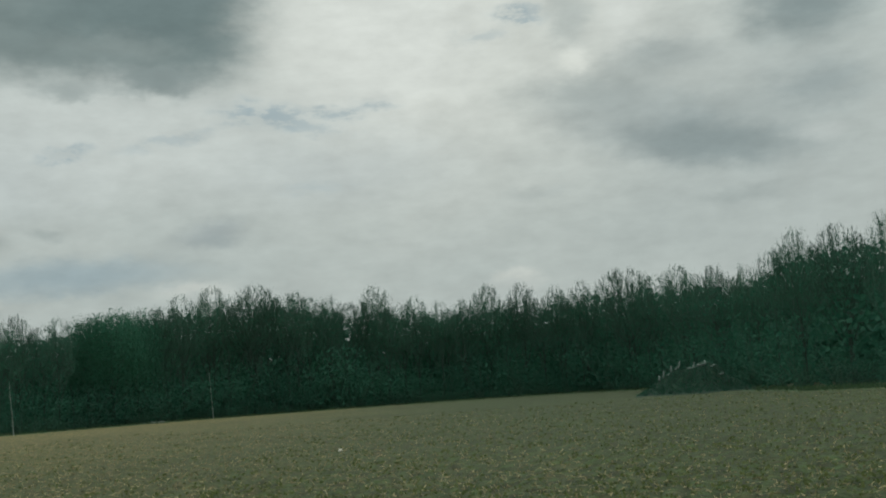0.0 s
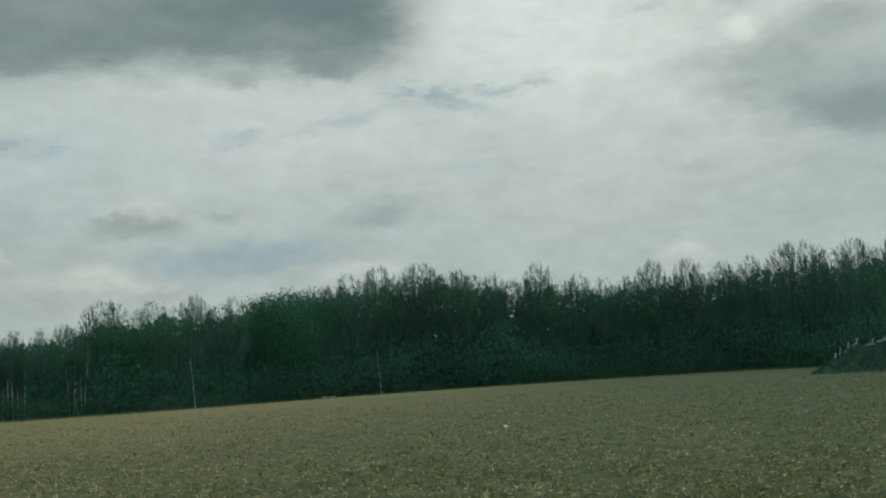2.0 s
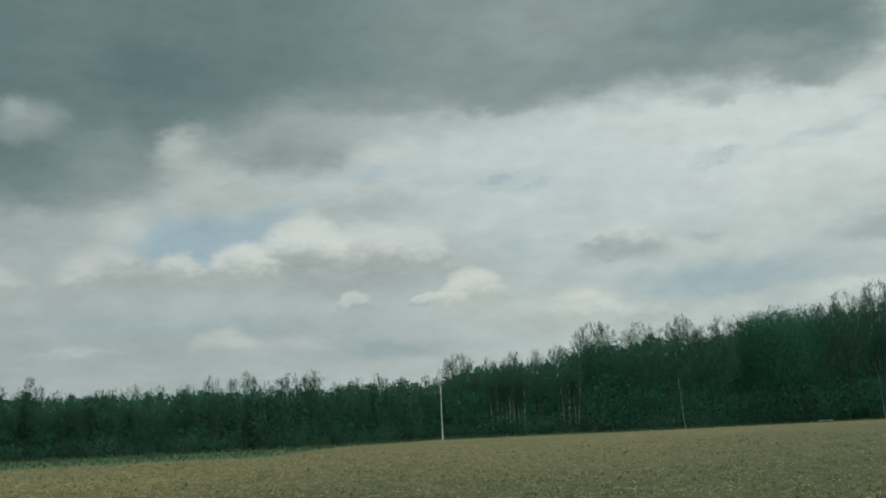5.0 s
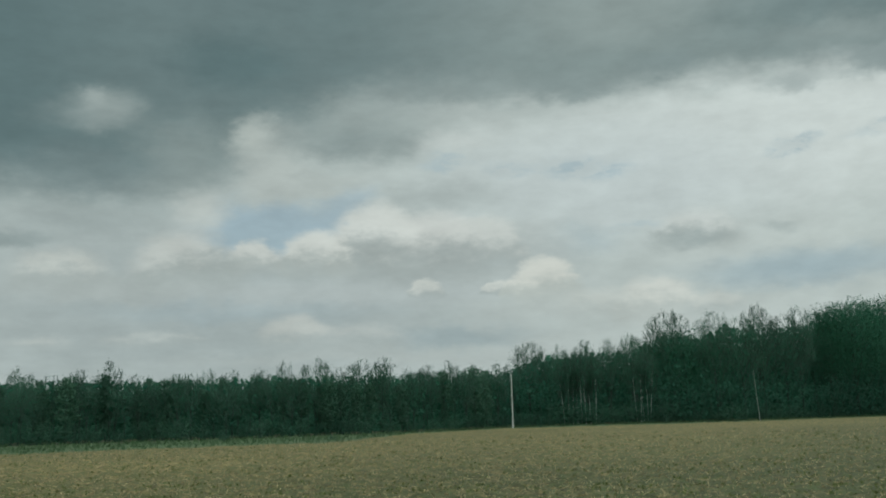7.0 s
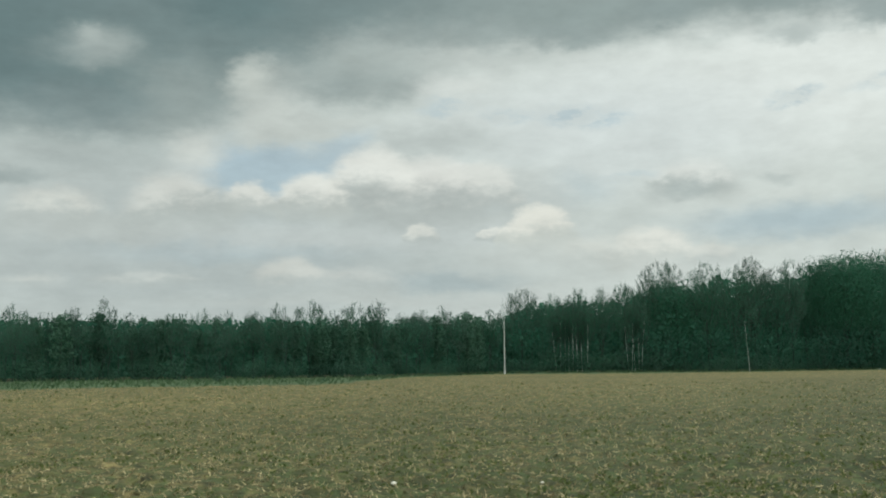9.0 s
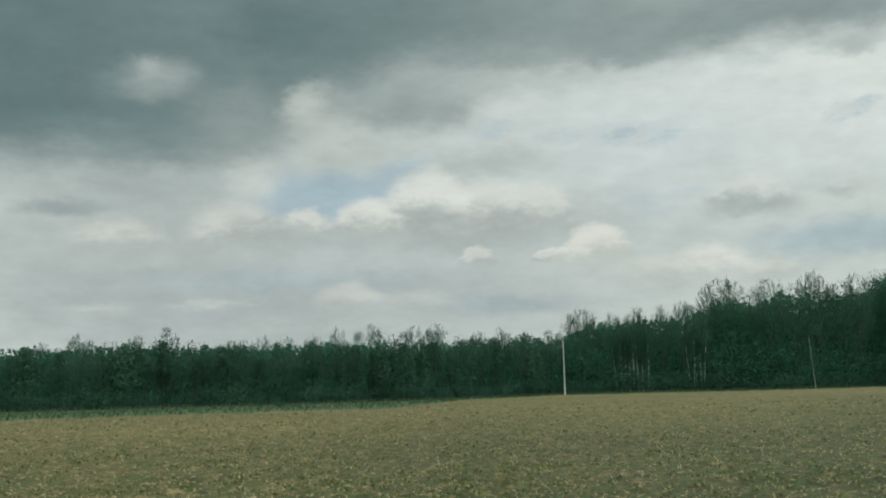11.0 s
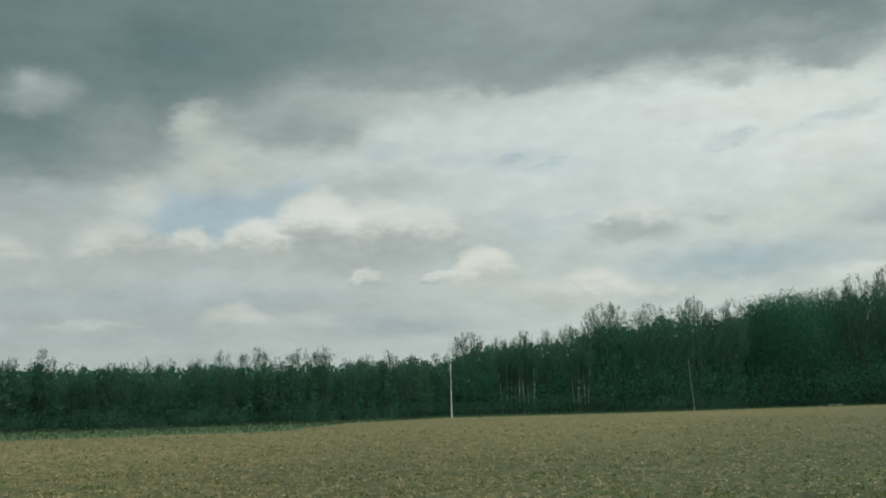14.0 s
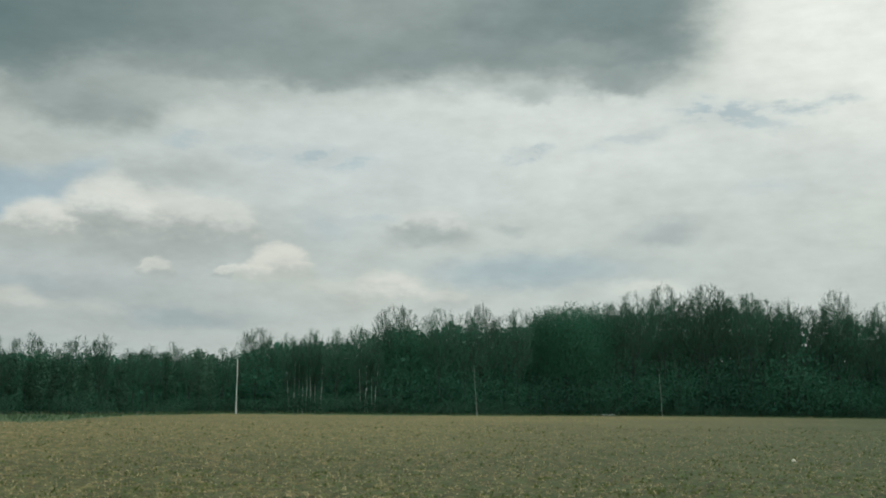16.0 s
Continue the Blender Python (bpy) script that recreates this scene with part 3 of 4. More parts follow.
def fan_tree(name, label, height, spread, seed, leaves, leaf_size, low=0.25, limbs=12, seconds=7, thirds=5, hairs=5, barkmat=None, full=0.4, girth=0.0125):
    """A broadleaved tree in bud: limbs fan out to a rounded crown whose rim is a haze of fine upright twigs."""
    rnd = random.Random(seed)
    tree = tagged(new(name), label, "tree")
    stem, wood, fine_twigs, crown = Shape(), Shape(), Shape(), Shape()
    base = height * low
    middle = base + (height - base) * 0.6
    above, below = height - middle, middle - base
    size = height / 15
    swell = [(rnd.uniform(0, 6.28), rnd.uniform(-0.1, 1.0), rnd.uniform(-0.14, 0.05)) for _ in range(7)]

    def shell(a, up, k=1.0):
        """A point of the crown's uneven outline at turn a and height up, from -1 to 1."""
        up = max(-0.9, min(1.0, up))
        for sa, su, sk in swell:
            k *= 1 + sk * math.exp(-(2 - 2 * math.cos(a - sa)) * 1.8 - (up - su) ** 2 * 6)
        r = math.sqrt(max(0.0, 1 - abs(up) ** 2.3)) * spread * k
        return Vector((math.cos(a) * r, math.sin(a) * r, middle + up * (above if up > 0 else below) * k))

    def within(p):
        up = (p.z - middle) / (above if p.z > middle else below)
        if up >= 1.0:
            return False
        s = shell(math.atan2(p.y, p.x), up)
        return math.hypot(p.x, p.y) <= math.hypot(s.x, s.y) * 1.04 + 0.1

    top = height * (low + 0.32)
    trunk = bend(Vector((0, 0, -0.3)), Vector((rnd.uniform(-.04, .04), rnd.uniform(-.04, .04), 1)), top, 7, rnd, 0.08, 0.04)
    thick = height * girth
    stem.tube(trunk, [thick * (1 - 0.55 * i / 7) + (0.1 if i == 0 else 0) for i in range(8)], 8)
    tips = []
    for i in range(limbs):
        a, up = i * 2.4 + rnd.uniform(-.3, .3), -0.35 + 1.2 * (i + 0.5) / limbs
        p = trunk[3 + int(4.99 * i / limbs)]
        limb = arc(p, shell(a, up, rnd.uniform(0.74, 0.88)), 0.14, 6)
        wood.tube(limb, [thick * 0.32 * (1 - 0.88 * j / 6) for j in range(7)], 4, False)
        for j in range(seconds):
            s = 2 + 4 * j / seconds
            p2 = limb[int(s)].lerp(limb[int(s) + 1], s % 1)
            q2 = shell(a + rnd.gauss(0, 0.85), min(0.98, up + rnd.gauss(0.06, 0.34)), rnd.uniform(0.86, 0.99))
            if (q2 - p2).length > height * 0.34:
                q2 = p2.lerp(q2, height * 0.34 / (q2 - p2).length)
            branch = arc(p2, q2, 0.12, 3)
            wood.tube(branch, [thick * 0.11, thick * 0.08, thick * 0.05, thick * 0.02], 3, False)
            tips += branch[1:]
            for k in range(thirds):
                s3 = 0.6 + 2.35 * (k + rnd.random()) / thirds
                p3 = branch[int(s3)].lerp(branch[int(s3) + 1], s3 % 1)
                out = Vector((p3.x, p3.y, max(0.0, p3.z - base) * 0.9)).normalized()
                d3 = (out * 0.9 + Vector((rnd.gauss(0, .45), rnd.gauss(0, .45), rnd.uniform(0.1, 0.8)))).normalized()
                q3 = p3 + d3 * rnd.uniform(0.7, 1.7) * size
                if not within(q3):
                    q3 = p3.lerp(q3, 0.45)
                fine_twigs.spike(p3, q3, rnd.uniform(0.02, 0.03))
                for _ in range(hairs):
                    root = p3.lerp(q3, rnd.uniform(0.15, 1.0))
                    e = root + (d3 * 0.7 + Vector((rnd.gauss(0, .5), rnd.gauss(0, .5), rnd.uniform(0.0, 0.7)))).normalized() * rnd.uniform(0.25, 0.8) * size
                    if not within(e):
                        e = root.lerp(e, 0.4)
                    fine_twigs.spike(root, e, rnd.uniform(0.016, 0.027))
    centre = Vector((0, 0, middle))
    for _ in range(leaves):
        p = rnd.choice(tips)
        if p.z > middle + above * (full + rnd.gauss(0, 0.2)):
            continue
        q = p + Vector((rnd.gauss(0, .34), rnd.gauss(0, .34), rnd.gauss(-0.1, .3))) * size
        crown.leaf(q, rnd.uniform(0.5, 1.2) * leaf_size, rnd, q - centre)
    part("trunk", stem, barkmat or DARKBARK, tree)
    part("branchwork", wood, BARK, tree)
    part("twig_spray", fine_twigs, TWIG, tree, kind="stuff")
    part("crown", crown, LEAF, tree)
    return tree


def conifer(name, label, height, spread, seed, leaves):
    """A slim young plantation tree: straight stem, short whorled branches with needle tufts."""
    rnd = random.Random(seed)
    tree = tagged(new(name), label, "tree")
    wood, fine_twigs, crown = Shape(), Shape(), Shape()
    trunk = bend(Vector((0, 0, -0.3)), Vector((rnd.uniform(-.02, .02), rnd.uniform(-.02, .02), 1)), height * 0.99, 8, rnd, 0.05, 0.025)
    wood.tube(trunk, [height * 0.011 * (1 - 0.9 * i / 8) for i in range(9)], 6)
    whorls = 26
    for i in range(whorls):
        h = 0.16 + 0.83 * i / whorls
        k = min(int(h * 8), 7)
        p = trunk[k].lerp(trunk[k + 1], h * 8 - k)
        reach = spread * (0.35 + 0.65 * math.sin(min(1.0, (1.02 - h) * 1.9) * 1.57)) * (0.6 if h < 0.3 else 1)
        for j in range(5):
            a = j * 1.257 + i * 0.7 + rnd.uniform(-.3, .3)
            q = p + outward(a, radians(rnd.uniform(48, 88))) * reach * rnd.uniform(0.55, 1.1)
            fine_twigs.spike(p, q, 0.025)
            for _ in range(max(2, leaves // (whorls * 5))):
                s = rnd.uniform(0.3, 1.05)
                crown.leaf(p.lerp(q, s) + Vector((rnd.gauss(0, .16), rnd.gauss(0, .16), rnd.gauss(0, .14))), rnd.uniform(0.10, 0.24), rnd)
        fine_twigs.spike(p, p + Vector((rnd.uniform(-.3, .3), rnd.uniform(-.3, .3), 0.7)), 0.02)
    part("trunk", wood, BARK, tree)
    part("twig_spray", fine_twigs, TWIG, tree, kind="stuff")
    part("crown", crown, NEEDLE, tree)
    return tree


def shrub(name, label, height, spread, seed, leaves, leaf_mat=None):
    """A bramble or hazel bush: many stems from the ground with a rough cover of leaves."""
    rnd = random.Random(seed)
    bush = tagged(new(name), label, "bush")
    stems, cover = Shape(), Shape()
    ends = []
    for i in range(16):
        d = outward(i * 2.4, radians(rnd.uniform(5, 50)))
        s = bend(Vector((rnd.uniform(-.3, .3), rnd.uniform(-.3, .3), -0.1)), d, height * rnd.uniform(0.6, 1.05), 4, rnd, 0.02, 0.2)
        stems.tube(s, [0.035, 0.03, 0.02, 0.014, 0.008], 4, False)
        ends += s[1:]
        for p in s[2:]:
            for _ in range(2):
                stems.spike(p, p + outward(rnd.uniform(0, 6.3), radians(rnd.uniform(10, 80))) * rnd.uniform(0.3, 0.7), 0.012)
    for _ in range(leaves):
        p = rnd.choice(ends)
        q = p + Vector((rnd.gauss(0, spread * .3), rnd.gauss(0, spread * .3), rnd.gauss(0, .25)))
        q.z = max(q.z, 0.05)
        cover.leaf(q, rnd.uniform(0.06, 0.13), rnd, Vector((q.x, q.y, 0.4 * height)))
    part("branchwork", stems, TWIG, bush)
    part("foliage", cover, leaf_mat or BRIER, bush)
    return bush


def along(rows, az):
    """Value at a bearing, by straight steps between (bearing, value) rows."""
    return float(np.interp(az, [r[0] for r in rows], [r[1] for r in rows]))


# Bearing and distance of the field's far edge, of the wood's front, and the wood's rough skyline in degrees
FIELD_EDGE = ((-60, 62), (-23, 72), (-18, 80), (-15, 100), (-11, 150), (-7, 178), (0, 190), (12, 180), (22, 148), (34, 143), (39, 118), (43, 84), (60, 80), (90, 76))
WOOD_EDGE = ((-60, 66), (-23, 76), (-19, 84), (-16, 104), (-12, 152), (-8, 182), (0, 198), (12, 190), (22, 158), (34, 156), (40, 128), (45, 120), (62, 118), (90, 112))

# ---- ground: one sheet from under the camera to the horizon ----
bearings = list(np.arange(-32, 72.01, 0.32)) + list(np.arange(74, 328, 3.0))
rings = [0.0, 2.0, 4.0, 6.0, 7.5]
while rings[-1] < 260:
    rings.append(rings[-1] * 1.020 + 0.01)
rings += [300, 380, 520, 800, 1400, 2600, 4800]
gv, gf, gm = [], [], []
for r in rings:
    for a in bearings:
        p = place(a, r)
        z = 0.0
        if 6 < r < 320:
            z = 0.07 * noise.noise((p.x * 1.9, p.y * 1.9, 1)) + 0.085 * noise.noise((p.x * 4.6, p.y * 4.6, 5)) + 0.05 * noise.noise((p.x * 0.3, p.y * 0.3, 9))
            z *= min(1, (r - 6) / 3)
        gv.append((p.x, p.y, z))
n = len(bearings)
for i in range(len(rings) - 1):
    for k in range(n):
        k2 = (k + 1) % n
        if i == 0:
            gf.append((k, (i + 1) * n + k, (i + 1) * n + k2))
        else:
            gf.append((i * n + k, (i + 1) * n + k, (i + 1) * n + k2, i * n + k2))
        a = (bearings[k] + 180) % 360 - 180
        r = rings[i + 1]
        wob = 1 + 0.03 * noise.noise((a * 0.9, r * 0.05, 3))
        gm.append(0 if r < along(FIELD_EDGE, a) * wob else 1 if r < along(WOOD_EDGE, a) * wob else 2)
me = bpy.data.meshes.new("ground")
me.from_pydata(gv, [], gf)
for m in (FIELD, VERGE, FLOOR):
    me.materials.append(m)
me.polygons.foreach_set("material_index", gm)
me.polygons.foreach_set("use_smooth", [True] * len(gf))
me.update()
tagged(new("ground", me), "rough brown stubble field with a grass margin, running to the wood", "ground", kind="structure")

# ---- the wood: front trees one by one ----
BARE_LABEL = "tall bare broadleaved tree with fine twigs at the wood's edge"
FULL_LABEL = "broadleaved tree in early dark green leaf at the wood's edge"
MAKERS = {
    "bare": [lambda s: fan_tree("bare_tree", BARE_LABEL, 15, 4.5, s, 2500, 0.072, 0.22, 14, 7, 5, 5, full=0.9)],
    "mixed": [lambda s: fan_tree("broadleaf_tree", FULL_LABEL, 14, 4.3, s, 2900, 0.099, 0.14, 12, 7, 4, 4, full=1.2)],
    "dome": [lambda s: broadleaf("round_tree", "dense round-crowned dark green tree at the wood's edge", 15, 5.6, s, 14000, 0.135, 8, 4, 0.08, None, 80)],
    "sapling": [lambda s: fan_tree("young_tree", "slim upright young plantation tree with bare twigs", 9, 1.7, s, 1150, 0.07, 0.16, 8, 6, 4, 3, full=1.0, girth=0.008)],
    "pine": [lambda s: conifer("young_conifer", "slim young plantation conifer in a dense stand", 9, 1.5, s, 1100)],
    "birch": [lambda s: broadleaf("birch_tree", "slender birch with a pale trunk among dark trees", 11, 1.9, s, 900, 0.12, 7, 4, 0.3, BIRCH, 0, True, 0.0068)],
}
HEIGHTS = {"bare": 15, "mixed": 14, "dome": 15, "sapling": 9, "pine": 9, "birch": 11}
SPREADS = {"bare": 4.5, "mixed": 4.3, "dome": 5.6, "sapling": 1.7}
SPARE = {}
VARIANTS = {"bare": 4, "mixed": 4, "dome": 2, "sapling": 5, "pine": 3, "birch": 2}
rnd = random.Random(7)


def plant(kind, az, dist, height, wide=1.0):
    """A tree of that kind; the first few are built, the rest are copies of them."""
    made = SPARE.setdefault(kind, [])
    s = height / HEIGHTS[kind]
    m = Matrix.LocRotScale(place(az, dist), Euler((0, 0, rnd.uniform(0, 6.28))), (s * wide, s * wide, s))
    if len(made) < VARIANTS[kind]:
        tree = MAKERS[kind][0](len(made) * 11 + 3)
        tagged(tree, group="trees of the wood")
        made.append(tree)
        tree.matrix_basis = m
        return tree
    src = rnd.choice(made)
    keep = src.matrix_basis.copy()
    src.matrix_basis = Matrix.Identity(4)
    tree = copy_thing(src, m)
    src.matrix_basis = keep
    return tree


# bearing, top and half width in degrees; by kind
MIXED = ((31.5, 3.48, 0.45), (30.1, 3.64, 0.82), (28.9, 3.68, 0.67), (27.8, 3.89, 0.79), (23.5, 4.85, 1.08), (19.4, 4.88, 0.96), (13.4, 5.76, 0.97),
         (7.5, 5.66, 0.93), (5.7, 5.36, 0.72), (1.2, 5.0, 0.82), (-0.1, 4.72, 0.82), (-6.3, 4.99, 0.9), (-7.7, 5.18, 0.9), (-10.9, 4.95, 0.82),
         (-16.0, 5.35, 0.75), (-17.3, 5.86, 0.82), (-18.6, 6.81, 1.27), (-22.9, 7.15, 1.2), (-24.8, 7.13, 1.35), (14.6, 5.2, 0.8), (-1.3, 4.7, 0.8))
BARE = ((33.1, 3.68, 1.02), (25.8, 5.0, 1.26), (21.4, 5.13, 0.9), (11.8, 6.15, 1.05), (9.6, 6.16, 1.5), (3.3, 5.76, 0.96), (-2.6, 5.4, 0.9), (-4.5, 5.36, 0.87),
        (-9.9, 5.69, 1.65), (-12.7, 5.56, 1.12), (-14.5, 5.42, 1.05), (-20.7, 6.91, 1.5))
DOME = ((16.8, 5.5, 1.7), (15.6, 5.2, 1.2), (18.0, 5.2, 1.2))
LOW = ((58.9, 2.96, 0.67), (57.5, 2.53, 0.82), (56.1, 2.74, 0.82), (54.7, 3.17, 0.66), (53.2, 2.5, 0.9), (51.4, 2.5, 0.9), (49.8, 2.74, 0.45), (48.6, 2.62, 0.7),
       (47.2, 2.68, 0.75), (45.9, 3.07, 0.51), (44.3, 3.22, 0.82), (43.1, 2.68, 0.45), (42.0, 3.09, 0.75), (40.8, 3.2, 0.78), (39.5, 2.55, 0.5), (38.5, 2.71, 0.7),
       (37.3, 2.88, 0.55), (36.0, 2.6, 0.67), (34.8, 2.6, 0.6))
for kind, rows in (("bare", BARE), ("mixed", MIXED), ("dome", DOME), ("sapling", LOW)):
    for az, top, half in rows:
        d = along(WOOD_EDGE, az) + rnd.uniform(4, 8) + (5 if kind == "bare" else 0)
        tall = d * math.tan(radians(top + (0.4 if kind == "dome" else 0.18))) + EYE
        plant(kind, az, d, tall, d * radians(half) * 1.15 * HEIGHTS[kind] / (SPREADS[kind] * tall))
# the low plantation
az = 34.8
while az < 66:
    d = along(WOOD_EDGE, az) + rnd.uniform(2, 6)
    plant(rnd.choice(("sapling", "sapling", "pine")), az, d, d * math.tan(radians(rnd.uniform(1.85, 2.75))) + EYE, rnd.uniform(1.0, 1.4))
    az += rnd.uniform(0.4, 0.65)

SKYLINE = ((-60, 7), (-23, 7.0), (-18.5, 6.6), (-16, 5.3), (-10, 5.4), (-6, 5.0), (0, 4.75), (4, 5.3), (9, 6.0), (12, 6.0), (16.5, 5.4), (19.5, 4.8), (25, 4.85), (26.8, 4.3), (28, 3.85), (30.5, 3.6), (33, 3.4), (34.5, 2.7), (60, 2.6), (90, 2.6))
# deeper rows
az = -27.0
while az < 66:
    d = along(WOOD_EDGE, az) + 11 + rnd.uniform(-3, 3)
    top = along(SKYLINE, az) - rnd.uniform(0.1, 0.5) * min(1.0, along(SKYLINE, az) / 4.5)
    kind = rnd.choice(("pine", "sapling")) if az > 35 else rnd.choice(("mixed", "mixed", "mixed", "bare", "dome") if az > 14 else ("mixed", "mixed", "mixed", "bare"))
    plant(kind, az, d, d * math.tan(radians(top)) + EYE, rnd.uniform(0.8, 1.1))
    az += rnd.uniform(1.1, 1.8) * 150 / d
# pale birches in the gap
for az, top in ((31.33, 2.9), (31.1, 3.2), (30.86, 3.0), (30.65, 2.8), (30.44, 3.1), (30.2, 3.3), (29.97, 2.9), (29.7, 3.0), (27.59, 2.8), (27.39, 3.1), (27.24, 3.0), (27.03, 3.2), (26.9, 3.2)):
    d = along(WOOD_EDGE, az) + rnd.uniform(2.6, 4.2)
    plant("birch", az, d, d * math.tan(radians(top)) + EYE, 0.8)

# dense growth deeper in: crown behind crown, then the gloom between the stems
woods = Shape()
deep = random.Random(21)
for _ in range(500):
    az = deep.uniform(-30, 68)
    d = along(WOOD_EDGE, az) + deep.uniform(6, 36)
    if deep.random() > d / 235:
        continue
    tall = d * math.tan(radians(along(SKYLINE, az) * deep.uniform(0.74, 0.92))) + EYE
    wide = tall * deep.uniform(0.20, 0.31)
    c = place(az, d, tall * 0.62)
    for _ in range(300):
        v = Vector((deep.gauss(0, 1), deep.gauss(0, 1), deep.gauss(0, 1))).normalized() * deep.uniform(0.72, 1.04)
        woods.leaf(c + Vector((v.x * wide, v.y * wide, v.z * tall * 0.37)), deep.uniform(0.10, 0.26) * min(1.0, d / 150), deep, v)
for _ in range(18000):
    az = deep.uniform(-30, 68)
    woods.leaf(place(az, along(WOOD_EDGE, az) + deep.uniform(3, 30), deep.uniform(0.2, 6.5)), deep.uniform(0.22, 0.5), deep)
for _ in range(67000):
    az = deep.uniform(-30, 68)
    d = along(WOOD_EDGE, az) + deep.uniform(30, 46)
    if deep.random() > (d / 225 if az > -13 else 0.95):
        continue
    crest = along(SKYLINE, az) * (0.79 + 0.12 * noise.noise((az * 0.55, 2.0, 0)) + 0.07 * noise.noise((az * 1.6, 5.0, 0)))
    part_up = deep.random() ** 1.15
    h = (d * math.tan(radians(crest)) + EYE) * part_up + deep.gauss(0, 0.35)
    woods.leaf(place(az, d, h), deep.uniform(0.85, 1.5) * ((0.45 if az < 34 else 0.26) if part_up > 0.75 else 1.0) * min(1.0, d / 150), deep)
tagged(new("far_woods", woods.mesh("far_woods", BRAMBLE)), "dense dark green growth deep in the wood", "woods", kind="stuff")

# bushes along the wood's front, and taller hazels behind them
bushes, hazels = [], []


def grow(made, count, az, d, h, make, nominal, wide):
    """A bush of height h: the first few are built, the rest are copies."""
    m = Matrix.LocRotScale(place(az, d), Euler((0, 0, rnd.uniform(0, 6.28))), (h / nominal * wide, h / nominal * wide, h / nominal))
    if len(made) < count:
        made.append(make(len(made)))
        made[-1].matrix_basis = m
        return
    src = rnd.choice(made)
    keep = src.matrix_basis.copy()
    src.matrix_basis = Matrix.Identity(4)
    copy_thing(src, m)
    src.matrix_basis = keep


def brier(k):
    return tagged(shrub("bush", "low tangled dark green bush along the wood's edge", 2.4, 2.0, k + 40, 520), group="bushes along the wood")


def hazel(k):
    return tagged(shrub("hazel_bush", "tall leafy green bush filling the wood's edge", 5.0, 3.2, k + 60, 1200, BRAMBLE), group="tall bushes in the wood")


az = -27.0
while az < 66:
    d = along(WOOD_EDGE, az)
    grow(bushes, 4, az, d + rnd.uniform(-1, 2.5), rnd.uniform(1.2, 2.6) + (1.3 if 26 < az < 31.5 else 0.0), brier, 2.4, 1.2)
    az += rnd.uniform(0.6, 1.1) * 150 / d
az = -27.0
while az < 66:
    d = along(WOOD_EDGE, az)
    tall = (d * math.tan(radians(along(SKYLINE, az))) + EYE) * (rnd.uniform(0.26, 0.62) if az < 34 else rnd.uniform(0.2, 0.42))
    grow(hazels, 4, az, d + rnd.uniform(2, 6), tall, hazel, 5.0, 1.0 if az < 33 else 1.25)
    az += rnd.uniform(0.9, 1.4) * 150 / d

# ---- poles along the wood's edge ----
def pole(az, dist, height, lean, label, r=0.11, mat=None):
    """A tapered pole set in a footing; lean in degrees to the side."""
    thing = tagged(new("utility_pole"), label, "pole", "poles along the wood")
    shaft, foot = Shape(), Shape()
    shaft.tube([Vector((0, 0, height * k / 6 - 0.2)) for k in range(7)], [r * (1.15 - 0.09 * k) for k in range(7)], 10)
    foot.tube([Vector((0, 0, z)) for z in (-0.3, 0.3, 0.8, 1.1)], [r * 2.0, r * 1.8, r * 1.4, r * 1.18], 10)
    part("shaft", shaft, mat or POLE, thing, smooth=True)
    part("footing", foot, mat or POLE, thing, smooth=True)
    a = radians(az)
    thing.matrix_basis = Matrix.Translation(place(az, dist)) @ Matrix.Rotation(a, 4, "Z") @ Matrix.Rotation(radians(-lean), 4, "Y")


pole(34.03, 146, 7.3, 0.0, "pale straight pole standing before the dark wood", 0.058)
pole(21.5, 148, 6.9, 4.0, "thin pale pole leaning before the dark wood", 0.028, MIDGREY)
pole(11.93, 178, 7.6, 3.0, "thin pale pole half lost against the dark wood", 0.027, MIDGREY)


def stone(az, dist, size, seed, label, tall=0.6, mat=None):
    """A rounded, lumpy stone."""
    bm = bmesh.new()
    bmesh.ops.create_icosphere(bm, subdivisions=2, radius=1)
    for v in bm.verts:
        v.co *= 1 + 0.28 * noise.noise(v.co * 1.6 + Vector((seed * 7.1, 0, 0)))
        v.co = Vector((v.co.x * size, v.co.y * size * 0.8, v.co.z * size * tall))
    me = bpy.data.meshes.new("stone")
    bm.to_mesh(me)
    bm.free()
    me.materials.append(mat or STONE)
    me.polygons.foreach_set("use_smooth", [True] * len(me.polygons))
    ob = tagged(new("stone", me), label, "stone")
    ob.matrix_basis = Matrix.Translation(place(az, dist, size * tall * 0.5)) @ Matrix.Rotation(seed, 4, "Z")


stone(5.55, 35.3, 0.075, 1, "small white stone lying on the brown field", 0.8)
stone(39.9, 14.9, 0.05, 2, "flat pale stone lying among the stubble")
stone(32.2, 14.9, 0.04, 3, "pale flint lying among the stubble")


def scatter(count, near, far, seed):
    """Places over the field, thinning out with distance."""
    r = random.Random(seed)
    for _ in range(count):
        az = r.uniform(-34, 74)
        d = near * (far / near) ** r.random()
        if d < along(FIELD_EDGE, az):
            p = place(az, d)
            p.z = 0.07 * noise.noise((p.x * 1.9, p.y * 1.9, 1)) + 0.085 * noise.noise((p.x * 4.6, p.y * 4.6, 5)) + 0.05 * noise.noise((p.x * 0.3, p.y * 0.3, 9))
            yield r, p, d


